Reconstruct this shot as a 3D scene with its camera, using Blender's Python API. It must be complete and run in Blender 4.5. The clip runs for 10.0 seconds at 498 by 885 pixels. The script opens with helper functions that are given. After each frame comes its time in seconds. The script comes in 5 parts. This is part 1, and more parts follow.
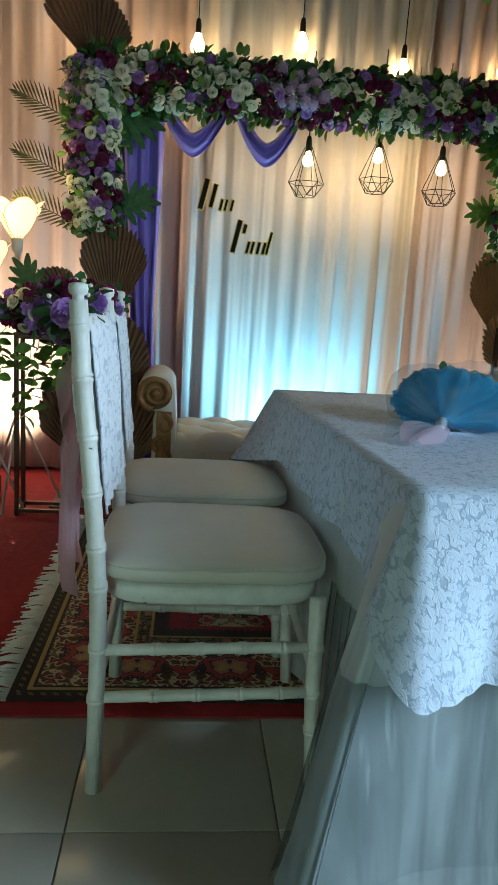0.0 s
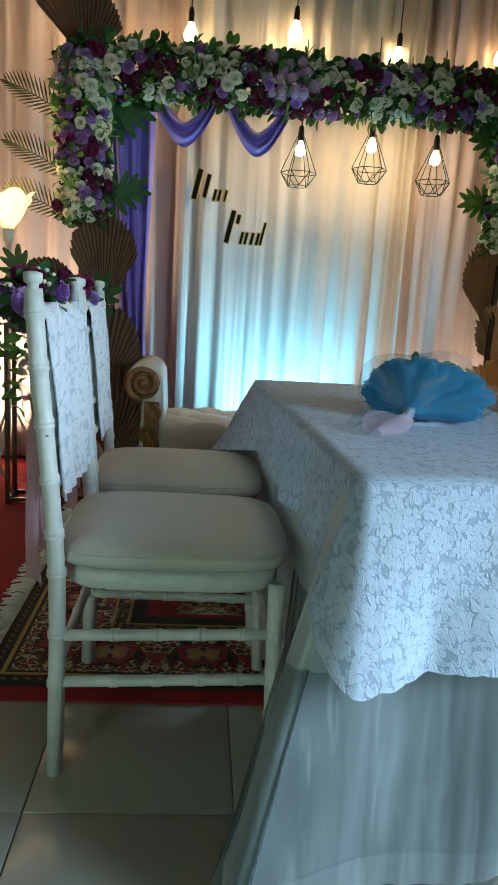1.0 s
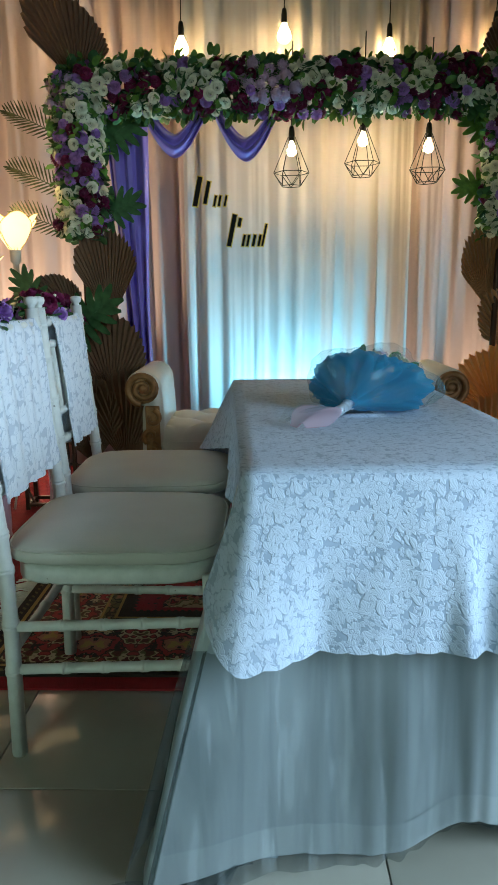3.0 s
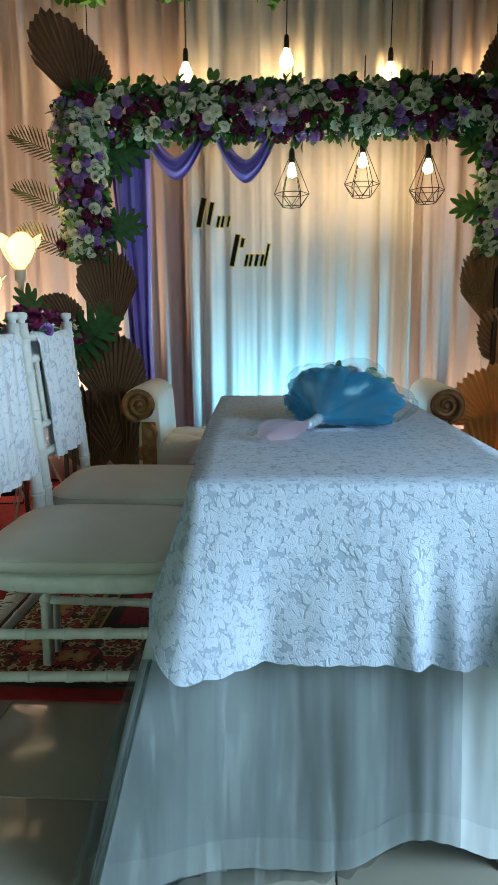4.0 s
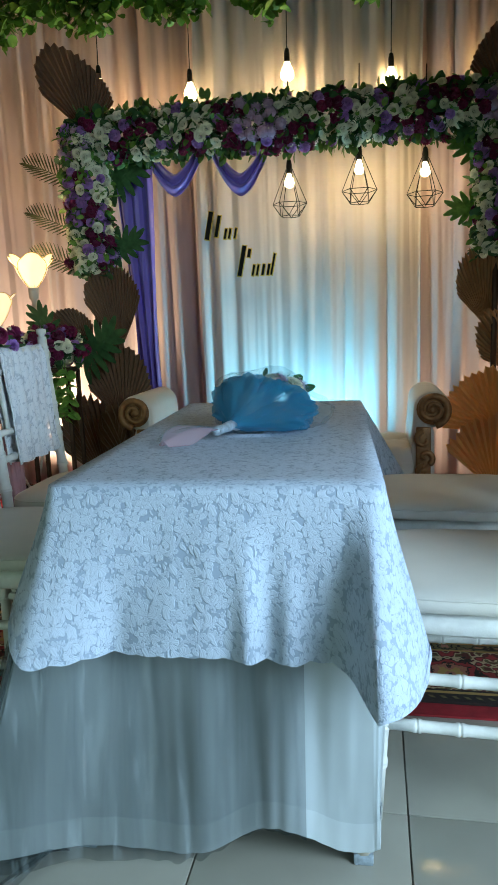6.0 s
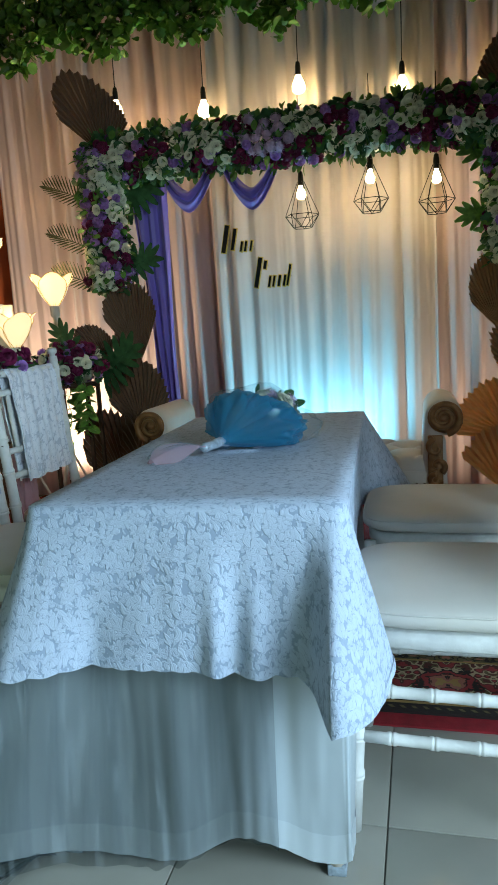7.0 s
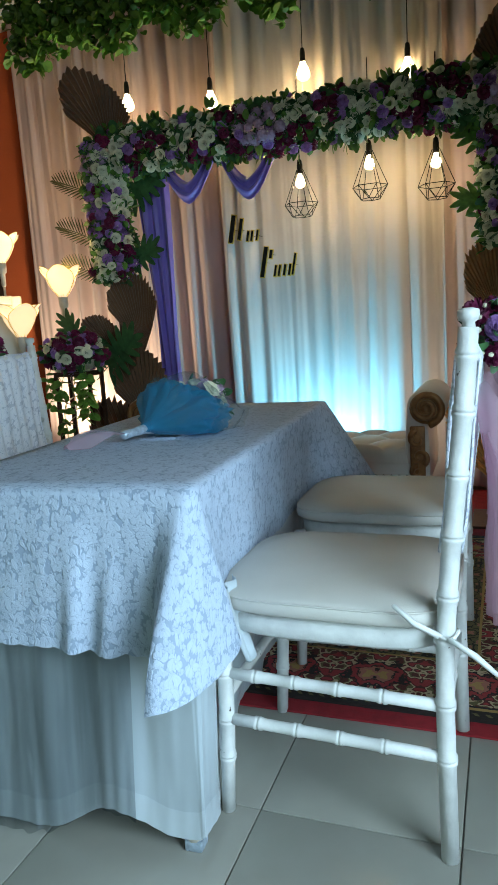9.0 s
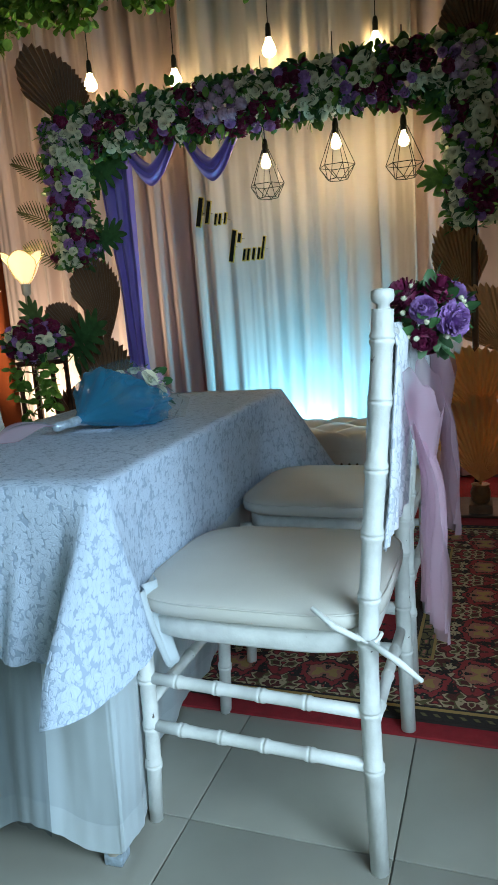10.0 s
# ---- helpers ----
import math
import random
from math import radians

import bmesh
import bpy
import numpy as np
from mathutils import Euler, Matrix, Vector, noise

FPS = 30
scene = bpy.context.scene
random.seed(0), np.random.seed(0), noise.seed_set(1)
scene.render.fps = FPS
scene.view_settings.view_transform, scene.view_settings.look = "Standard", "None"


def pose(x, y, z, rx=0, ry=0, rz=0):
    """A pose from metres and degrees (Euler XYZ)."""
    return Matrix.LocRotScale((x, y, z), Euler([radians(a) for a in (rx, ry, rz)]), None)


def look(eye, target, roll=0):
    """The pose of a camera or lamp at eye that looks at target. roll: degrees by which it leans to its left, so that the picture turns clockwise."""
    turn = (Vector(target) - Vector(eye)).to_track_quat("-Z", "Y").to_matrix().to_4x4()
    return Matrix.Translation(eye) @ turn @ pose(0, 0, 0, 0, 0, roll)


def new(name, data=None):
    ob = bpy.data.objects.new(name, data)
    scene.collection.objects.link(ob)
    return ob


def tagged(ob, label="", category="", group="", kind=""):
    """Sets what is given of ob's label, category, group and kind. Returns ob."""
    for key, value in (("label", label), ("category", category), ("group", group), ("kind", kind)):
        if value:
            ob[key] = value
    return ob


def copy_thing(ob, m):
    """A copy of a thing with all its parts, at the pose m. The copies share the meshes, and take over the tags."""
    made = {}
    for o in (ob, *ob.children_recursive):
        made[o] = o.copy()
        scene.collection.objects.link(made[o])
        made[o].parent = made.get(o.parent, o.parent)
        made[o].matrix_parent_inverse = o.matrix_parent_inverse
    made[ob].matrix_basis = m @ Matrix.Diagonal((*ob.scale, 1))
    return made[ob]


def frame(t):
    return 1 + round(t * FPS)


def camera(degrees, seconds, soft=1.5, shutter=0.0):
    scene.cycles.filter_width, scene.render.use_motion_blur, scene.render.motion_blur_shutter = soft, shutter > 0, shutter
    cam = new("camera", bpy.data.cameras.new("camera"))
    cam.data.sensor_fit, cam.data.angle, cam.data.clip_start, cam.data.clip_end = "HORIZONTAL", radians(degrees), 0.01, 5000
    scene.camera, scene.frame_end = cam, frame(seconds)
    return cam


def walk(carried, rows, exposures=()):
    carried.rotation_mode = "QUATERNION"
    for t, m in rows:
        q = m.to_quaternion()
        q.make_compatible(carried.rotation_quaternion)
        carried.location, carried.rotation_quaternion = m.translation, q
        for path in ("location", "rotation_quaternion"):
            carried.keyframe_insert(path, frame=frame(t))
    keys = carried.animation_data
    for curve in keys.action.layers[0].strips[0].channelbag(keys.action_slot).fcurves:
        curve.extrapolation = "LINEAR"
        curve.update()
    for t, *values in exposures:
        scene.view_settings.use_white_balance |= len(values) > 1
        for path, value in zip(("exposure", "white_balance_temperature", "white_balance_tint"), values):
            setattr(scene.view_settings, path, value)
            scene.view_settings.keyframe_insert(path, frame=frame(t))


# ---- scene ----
cam = camera(39.7, 10.0)
PATH = [
    (0, (-0.003, 0.159, 0.971), (0.187, 2.113, 0.586), 3.6),
    (0.5, (0.046, 0.161, 0.971), (0.223, 2.113, 0.571), 2.9),
    (1, (0.102, 0.142, 0.973), (0.256, 2.093, 0.563), 3.7),
    (1.5, (0.157, 0.13, 0.973), (0.229, 2.082, 0.544), 3.2),
    (2, (0.223, 0.13, 0.977), (0.283, 2.083, 0.55), 1.8),
    (2.5, (0.311, 0.086, 0.999), (0.309, 2.039, 0.566), 0.2),
    (4, (0.522, 0.044, 0.983), (0.407, 2.008, 0.62), -0.3),
    (4.5, (0.598, 0.043, 0.97), (0.401, 2.005, 0.632), -1.3),
    (5, (0.721, 0.002, 0.988), (0.471, 1.953, 0.626), -2.1),
    (6.5, (1.025, 0.02, 0.989), (0.606, 1.948, 0.661), -2.5),
    (7, (1.094, 0.012, 1.016), (0.608, 1.925, 0.694), -3.6),
    (7.5, (1.219, 0.011, 0.998), (0.623, 1.883, 0.626), -3.7),
    (8, (1.347, 0.005, 1.048), (0.649, 1.845, 0.69), -3.5),
    (8.5, (1.417, 0.055, 0.996), (0.706, 1.889, 0.633), -3.2),
    (9, (1.485, 0.099, 0.992), (0.792, 1.944, 0.654), -3.8),
    (9.5, (1.545, 0.157, 0.983), (0.881, 2.01, 0.629), -4.9),
    (10, (1.593, 0.222, 0.978), (0.909, 2.063, 0.602), -4.4),
]
walk(cam, [(t, look(eye, target, roll)) for t, eye, target, roll in PATH], [(0, 0.15), (2.5, 0.10), (5, 0.05), (6.5, -0.15), (8, -0.25), (10, -0.32)])

# ---- light ----
world = bpy.data.worlds.new("world")
scene.world = world
world.use_nodes = True
wn = world.node_tree.nodes
sky = wn.new("ShaderNodeTexSky")
sky.sky_type, sky.sun_disc = "NISHITA", False
sky.sun_elevation, sky.sun_rotation = radians(50), radians(150)
wn["Background"].inputs[1].default_value = 0.06
world.node_tree.links.new(sky.outputs[0], wn["Background"].inputs[0])

WARM, CYAN, DAY = (1.0, 0.73, 0.32), (0.20, 0.72, 1.0), (0.60, 0.83, 0.99)


def lamp(name, kind, at, power, color, size=0.05, aim=None, spread=None):
    data = bpy.data.lights.new(name, kind)
    data.energy, data.color = power, color
    if kind == "AREA":
        data.shape, data.size, data.size_y = "RECTANGLE", size[0], size[1]
        data.spread = radians(spread or 180)
    else:
        data.shadow_soft_size = size
    if kind == "SPOT":
        data.spot_size, data.spot_blend = radians(spread or 90), 0.9
    ob = new(name, data)
    ob.matrix_world = look(at, aim) if aim else pose(*at)
    return ob


UPPER_BULBS = [(-0.52, 3.84, 2.36), (-0.017, 3.857, 2.30), (0.50, 3.898, 2.366), (1.035, 3.93, 2.302), (1.56, 3.90, 2.34)]
CAGES = [(0.53, 3.62, 1.755), (0.875, 3.64, 1.80), (1.19, 3.63, 1.765)]
TULIPS = [(-0.762, 3.36, 1.20, 0.0), (-0.83, 3.06, 1.00, 25.0), (-1.19, 3.42, 1.42, 10.0)]
for p in UPPER_BULBS:
    lamp("bulb_light", "POINT", (p[0], p[1] - 0.01, p[2] - 0.115), 7.6, WARM, 0.025)
for p in CAGES:
    lamp("cage_light", "POINT", (p[0], p[1], p[2] - 0.10), 12.0, WARM, 0.02)
for p in TULIPS:
    lamp("tulip_light", "POINT", (p[0], p[1], p[2] + 0.10), 5.5, WARM, 0.03)
lamp("cyan_uplight", "SPOT", (0.62, 3.73, 0.12), 115, CYAN, 0.05, (0.58, 3.96, 0.48), 130)
lamp("left_uplight", "SPOT", (-0.95, 3.62, 0.12), 170, (1.0, 0.84, 0.56), 0.05, (-1.0, 3.95, 0.7), 110)
lamp("right_uplight", "SPOT", (1.86, 3.46, 0.10), 65, (1.0, 0.86, 0.62), 0.05, (1.62, 3.72, 0.62), 130)
lamp("doorway_light", "AREA", (2.41, 0.20, 1.15), 30, DAY, (1.0, 1.7), (0.75, 1.05, 0.45), 100)

lamp("window_light", "AREA", (-1.9, -2.96, 1.5), 5, (0.66, 1.0, 0.78), (1.3, 1.1), (-0.1, 1.2, 0.2), 60)

# ---- materials ----


def mat(name, base, rough=0.6, metal=0.0, vary=0.12, scale=8.0, bump=0.0, bscale=60.0, sheen=0.0, trans=0.0, other=None, emit=None, random_tint=0.0, alpha=1.0, sss=0.0):
    m = bpy.data.materials.new(name)
    m.use_nodes = True
    nt = m.node_tree
    n, link = nt.nodes, nt.links.new
    b = n["Principled BSDF"]
    b.inputs["Roughness"].default_value = rough
    b.inputs["Metallic"].default_value = metal
    b.inputs["Sheen Weight"].default_value = sheen
    b.inputs["Transmission Weight"].default_value = trans
    b.inputs["Alpha"].default_value = alpha
    if sss:
        b.inputs["Subsurface Weight"].default_value = sss
        b.inputs["Subsurface Radius"].default_value = (0.02, 0.02, 0.02)
    if emit:
        b.inputs["Emission Color"].default_value = (*emit[:3], 1)
        b.inputs["Emission Strength"].default_value = emit[3]
    tc = n.new("ShaderNodeTexCoord")
    big, fine = n.new("ShaderNodeTexNoise"), n.new("ShaderNodeTexNoise")
    big.inputs["Scale"].default_value, fine.inputs["Scale"].default_value = scale, bscale
    big.inputs["Detail"].default_value, fine.inputs["Detail"].default_value = 5, 4
    link(tc.outputs["Object"], big.inputs["Vector"])
    link(tc.outputs["Object"], fine.inputs["Vector"])
    mix = n.new("ShaderNodeMix")
    mix.data_type = "RGBA"
    low = tuple(c * (1 - vary) for c in base)
    high = other or tuple(min(1, c * (1 + vary)) for c in base)
    mix.inputs[6].default_value, mix.inputs[7].default_value = (*low, 1), (*high, 1)
    ramp = n.new("ShaderNodeMapRange")
    ramp.inputs[1].default_value, ramp.inputs[2].default_value = 0.3, 0.7
    link(big.outputs[0], ramp.inputs[0])
    link(ramp.outputs[0], mix.inputs[0])
    out = mix.outputs[2]
    if random_tint:
        info, hsv = n.new("ShaderNodeObjectInfo"), n.new("ShaderNodeHueSaturation")
        mr = n.new("ShaderNodeMapRange")
        mr.inputs[3].default_value, mr.inputs[4].default_value = 1 - random_tint, 1 + random_tint
        link(info.outputs["Random"], mr.inputs[0])
        link(mr.outputs[0], hsv.inputs["Value"])
        link(out, hsv.inputs["Color"])
        out = hsv.outputs[0]
    link(out, b.inputs["Base Color"])
    if bump:
        bp = n.new("ShaderNodeBump")
        bp.inputs["Strength"].default_value, bp.inputs["Distance"].default_value = bump, 0.01
        link(fine.outputs[0], bp.inputs["Height"])
        link(bp.outputs[0], b.inputs["Normal"])
    rr = n.new("ShaderNodeMapRange")
    rr.inputs[3].default_value, rr.inputs[4].default_value = max(0.03, rough - 0.1), min(1, rough + 0.1)
    link(fine.outputs[0], rr.inputs[0])
    link(rr.outputs[0], b.inputs["Roughness"])
    return m


def cloth_mat(name, base, vary=0.06, through_light=0.35, rough=0.85, weave=700.0):
    """Thin cloth that lets some light through."""
    m = mat(name, base, rough, 0, vary, 3.0, 0.05, weave, 0.3)
    nt = m.node_tree
    b = nt.nodes["Principled BSDF"]
    tr, mx = nt.nodes.new("ShaderNodeBsdfTranslucent"), nt.nodes.new("ShaderNodeMixShader")
    tr.inputs[0].default_value = (*base, 1)
    mx.inputs[0].default_value = through_light
    nt.links.new(b.outputs[0], mx.inputs[1])
    nt.links.new(tr.outputs[0], mx.inputs[2])
    nt.links.new(mx.outputs[0], nt.nodes["Material Output"].inputs[0])
    return m


def lace_mat(name, base, scale=24.0, net=0.8, dim=0.72):
    """White lace: raised flowers joined by a thinner, slightly greyer net."""
    m = mat(name, base, 0.75, 0, 0.03, 4.0)
    nt = m.node_tree
    n, link = nt.nodes, nt.links.new
    b = n["Principled BSDF"]
    tc = n.new("ShaderNodeTexCoord")

    def warped(freq, amount, seed):
        warp, sc, add, off = n.new("ShaderNodeTexNoise"), n.new("ShaderNodeVectorMath"), n.new("ShaderNodeVectorMath"), n.new("ShaderNodeVectorMath")
        warp.inputs["Scale"].default_value, warp.inputs["Detail"].default_value = freq, 1.5
        off.inputs[1].default_value = (seed, seed * 0.7, seed * 1.3)
        sc.operation = "SCALE"
        sc.inputs[3].default_value = amount
        link(tc.outputs["Object"], off.inputs[0])
        link(off.outputs[0], warp.inputs["Vector"])
        link(warp.outputs["Color"], sc.inputs[0])
        link(off.outputs[0], add.inputs[0])
        link(sc.outputs[0], add.inputs[1])
        return add.outputs[0]

    def rng(x, lo, hi, a=0.0, c=1.0):
        r = n.new("ShaderNodeMapRange")
        r.inputs[1].default_value, r.inputs[2].default_value, r.inputs[3].default_value, r.inputs[4].default_value = lo, hi, a, c
        link(x, r.inputs[0])
        return r.outputs[0]

    def val(kind, x, y=None, z=None):
        o = n.new("ShaderNodeMath")
        o.operation = kind
        for i, v in enumerate((x, y, z)):
            if isinstance(v, (int, float)):
                o.inputs[i].default_value = v
            elif v is not None:
                link(v, o.inputs[i])
        return o.outputs[0]

    def motif(size, lobes, seed, warp):
        """Flowers with outlined petals, one in each cell."""
        at = warped(size * 1.1, warp / size, seed)
        cell, off, sep = n.new("ShaderNodeTexVoronoi"), n.new("ShaderNodeVectorMath"), n.new("ShaderNodeSeparateXYZ")
        cell.inputs["Scale"].default_value, cell.inputs["Randomness"].default_value = size, 0.75
        off.operation = "SUBTRACT"
        link(at, cell.inputs["Vector"])
        link(at, off.inputs[0])
        link(cell.outputs["Position"], off.inputs[1])
        link(off.outputs[0], sep.inputs[0])
        ang = val("ARCTAN2", val("SUBTRACT", sep.outputs[2], sep.outputs[1]), val("ADD", sep.outputs[0], val("MULTIPLY", sep.outputs[1], 0.6)))
        r = cell.outputs["Distance"]
        ring = val("ADD", 0.55, val("MULTIPLY", val("COSINE", val("MULTIPLY", ang, float(lobes))), 0.10))
        gap = val("SUBTRACT", r, ring)
        inside = rng(gap, -0.05, 0.03, 1.0, 0.0)
        clefts = val("MULTIPLY", rng(val("COSINE", val("MULTIPLY", ang, float(lobes))), -0.98, -0.80, 0.75, 0.0), rng(r, 0.16, 0.24, 0.0, 1.0))
        heart = rng(val("ABSOLUTE", val("SUBTRACT", r, 0.15)), 0.02, 0.05, 0.6, 0.0)
        hatch = rng(val("COSINE", val("MULTIPLY", ang, lobes * 4.0)), -0.6, 0.6, 0.0, 0.14)
        return val("MULTIPLY", inside, val("SUBTRACT", val("SUBTRACT", val("SUBTRACT", 1.0, clefts), heart), hatch))
    pattern = val("MINIMUM", val("MAXIMUM", motif(scale * 0.95, 6, 0.0, 0.55), val("MULTIPLY", motif(scale * 1.9, 4, 5.0, 0.8), 0.75)), 1.0)
    mixc = n.new("ShaderNodeMix")
    mixc.data_type = "RGBA"
    mixc.inputs[6].default_value = (base[0] * dim, base[1] * (dim + 0.04), base[2] * (dim + 0.10), 1)
    mixc.inputs[7].default_value = (*base, 1)
    link(pattern, mixc.inputs[0])
    link(mixc.outputs[2], b.inputs["Base Color"])
    link(rng(pattern, 0.0, 0.6, net, 1.0), b.inputs["Alpha"])
    bp = n.new("ShaderNodeBump")
    bp.inputs["Strength"].default_value, bp.inputs["Distance"].default_value = 0.5, 0.0025
    link(pattern, bp.inputs["Height"])
    link(bp.outputs[0], b.inputs["Normal"])
    return m


M_WALL = mat("orange_paint", (0.42, 0.085, 0.022), 0.7, 0, 0.1, 1.5, 0.15, 90)
M_PLAIN = mat("cream_paint", (0.34, 0.30, 0.24), 0.8, 0, 0.08, 1.5, 0.1, 90)
M_CEIL = mat("ceiling_paint", (0.36, 0.34, 0.31), 0.85, 0, 0.06, 2, 0.1, 60)
M_TILE = mat("glazed_tile", (0.33, 0.325, 0.285), 0.13, 0, 0.07, 5.0, 0.02, 30, random_tint=0.05)
M_GROUT = mat("grout", (0.24, 0.225, 0.20), 0.9, 0, 0.2, 20)
M_CURTAIN = cloth_mat("curtain_white", (0.65, 0.575, 0.565), 0.06, 0.25)
M_PEACH = cloth_mat("curtain_peach", (0.62, 0.465, 0.45), 0.06, 0.25)
M_PURPLE = cloth_mat("purple_satin", (0.29, 0.21, 0.72), 0.12, 0.15, 0.40)
M_SATIN = cloth_mat("white_satin", (0.42, 0.49, 0.53), 0.12, 0.10, 0.32)
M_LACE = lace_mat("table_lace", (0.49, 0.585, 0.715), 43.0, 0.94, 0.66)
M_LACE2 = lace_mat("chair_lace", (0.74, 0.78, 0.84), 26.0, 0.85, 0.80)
M_CHAIR = mat("worn_white_paint", (0.66, 0.68, 0.66), 0.45, 0, 0.10, 30, 0.12, 120)


def chipped(m, colour, scale, level):
    """Small worn spots where the paint is gone."""
    nt = m.node_tree
    n, link = nt.nodes, nt.links.new
    b = n["Principled BSDF"]
    src = b.inputs["Base Color"].links[0].from_socket
    tc, no, mr, mx = n.new("ShaderNodeTexCoord"), n.new("ShaderNodeTexNoise"), n.new("ShaderNodeMapRange"), n.new("ShaderNodeMix")
    no.inputs["Scale"].default_value, no.inputs["Detail"].default_value = scale, 5
    mr.inputs[1].default_value, mr.inputs[2].default_value = level, level + 0.02
    mx.data_type = "RGBA"
    mx.inputs[7].default_value = (*colour, 1)
    link(tc.outputs["Object"], no.inputs["Vector"])
    link(no.outputs[0], mr.inputs[0])
    link(mr.outputs[0], mx.inputs[0])
    link(src, mx.inputs[6])
    link(mx.outputs[2], b.inputs["Base Color"])


chipped(M_CHAIR, (0.10, 0.085, 0.07), 42.0, 0.715)
M_SEAT = mat("cream_vinyl", (0.57, 0.555, 0.505), 0.55, 0, 0.05, 6, 0.08, 300)
M_LEATHER = mat("cream_leather", (0.62, 0.57, 0.50), 0.35, 0, 0.06, 6, 0.10, 200)
M_GOLD = mat("antique_gold", (0.26, 0.125, 0.045), 0.42, 0.45, 0.35, 25, 0.4, 90)
M_NAIL = mat("dark_nail", (0.10, 0.06, 0.03), 0.35, 0.8)
M_BLACK = mat("black_metal", (0.012, 0.012, 0.013), 0.4, 0.6)
M_BRONZE = mat("brown_metal", (0.075, 0.04, 0.025), 0.4, 0.5, 0.2, 20)
M_WHITEMETAL = mat("white_metal", (0.62, 0.58, 0.50), 0.4, 0.1)
M_BULB = mat("lit_bulb", (1, 0.9, 0.7), 0.3, emit=(1.0, 0.72, 0.30, 22.0))
M_TULIP = cloth_mat("lit_petal", (0.85, 0.76, 0.58), 0.05, 0.10, 0.5)
M_TULIP.node_tree.nodes["Principled BSDF"].inputs["Emission Color"].default_value = (1.0, 0.74, 0.42, 1)
M_TULIP.node_tree.nodes["Principled BSDF"].inputs["Emission Strength"].default_value = 1.15
M_FAN = cloth_mat("dried_palm", (0.20, 0.10, 0.05), 0.35, 0.18, 0.55, 160)
M_FANBRONZE = cloth_mat("bronze_palm", (0.42, 0.22, 0.09), 0.35, 0.25, 0.40, 160)
M_FANGOLD = cloth_mat("golden_palm", (0.85, 0.50, 0.19), 0.3, 0.45, 0.33, 160)
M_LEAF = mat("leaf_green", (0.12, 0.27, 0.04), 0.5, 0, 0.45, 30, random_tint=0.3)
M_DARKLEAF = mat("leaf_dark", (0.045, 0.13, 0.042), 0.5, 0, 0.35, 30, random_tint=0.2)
M_FROND = mat("frond_olive", (0.075, 0.08, 0.028), 0.5, 0, 0.3, 30)
M_HEDGE = mat("ivy_green", (0.085, 0.20, 0.02), 0.5, 0, 0.5, 12)
M_WHITEFL = mat("cream_petal", (0.76, 0.76, 0.58), 0.6, 0, 0.10, 40, random_tint=0.10, sss=0.1)
M_LILAC = mat("lilac_petal", (0.39, 0.21, 0.54), 0.6, 0, 0.2, 40, random_tint=0.2)
M_PALELILAC = mat("pale_lilac_petal", (0.50, 0.36, 0.52), 0.6, 0, 0.2, 40, random_tint=0.15)
M_WINE = mat("wine_petal", (0.17, 0.012, 0.065), 0.55, 0, 0.3, 40, random_tint=0.3)
M_PINKTULLE = cloth_mat("pink_tulle", (0.78, 0.55, 0.66), 0.08, 0.5)
M_BLUETULLE = cloth_mat("blue_tulle", (0.035, 0.36, 0.60), 0.25, 0.5)
M_PALEBLUE = cloth_mat("pale_blue_tulle", (0.20, 0.54, 0.68), 0.25, 0.5)
M_RED = mat("red_carpet", (0.31, 0.014, 0.022), 0.95, 0, 0.2, 30, 0.5, 500)
M_SIGN = mat("white_sign", (0.74, 0.76, 0.74), 0.6)
M_INK = mat("black_ink", (0.006, 0.006, 0.006), 0.9)
M_INK.node_tree.nodes["Principled BSDF"].inputs["Specular IOR Level"].default_value = 0.1
M_GILT = mat("gilt_edge", (0.55, 0.40, 0.08), 0.35, 0.4)
M_WOOD = mat("easel_wood", (0.16, 0.085, 0.04), 0.6, 0, 0.3, 18, 0.2, 90)
M_DARKWOOD = mat("dark_window_wood", (0.030, 0.018, 0.012), 0.5, 0, 0.3, 18, 0.2, 90)
M_BLIND = mat("olive_blind", (0.16, 0.15, 0.05), 0.8, 0, 0.3, 8)
M_RIBBON = mat("silver_ribbon", (0.36, 0.44, 0.52), 0.3, 0.3, 0.3, 90)
M_HEM = cloth_mat("satin_hem", (0.49, 0.56, 0.60), 0.06, 0.10, 0.4)
M_SHEER = cloth_mat("sheer_tulle", (0.125, 0.17, 0.185), 0.10, 0.35)
# The emission stands in for daylight falling on the teal wall outside.
M_TEAL = mat("teal_paint_daylit", (0.03, 0.42, 0.36), 0.8, emit=(0.02, 0.5, 0.40, 0.5))


def see_through(m, alpha):
    m.node_tree.nodes["Principled BSDF"].inputs["Alpha"].default_value = alpha
    nt = m.node_tree
    out = nt.nodes["Material Output"].inputs[0]
    src = out.links[0].from_socket
    tp, mx = nt.nodes.new("ShaderNodeBsdfTransparent"), nt.nodes.new("ShaderNodeMixShader")
    mx.inputs[0].default_value = alpha
    nt.links.new(tp.outputs[0], mx.inputs[1])
    nt.links.new(src, mx.inputs[2])
    nt.links.new(mx.outputs[0], out)


see_through(M_PINKTULLE, 0.62)
see_through(M_BLUETULLE, 0.68)
see_through(M_PALEBLUE, 0.24)
see_through(M_SHEER, 0.3)


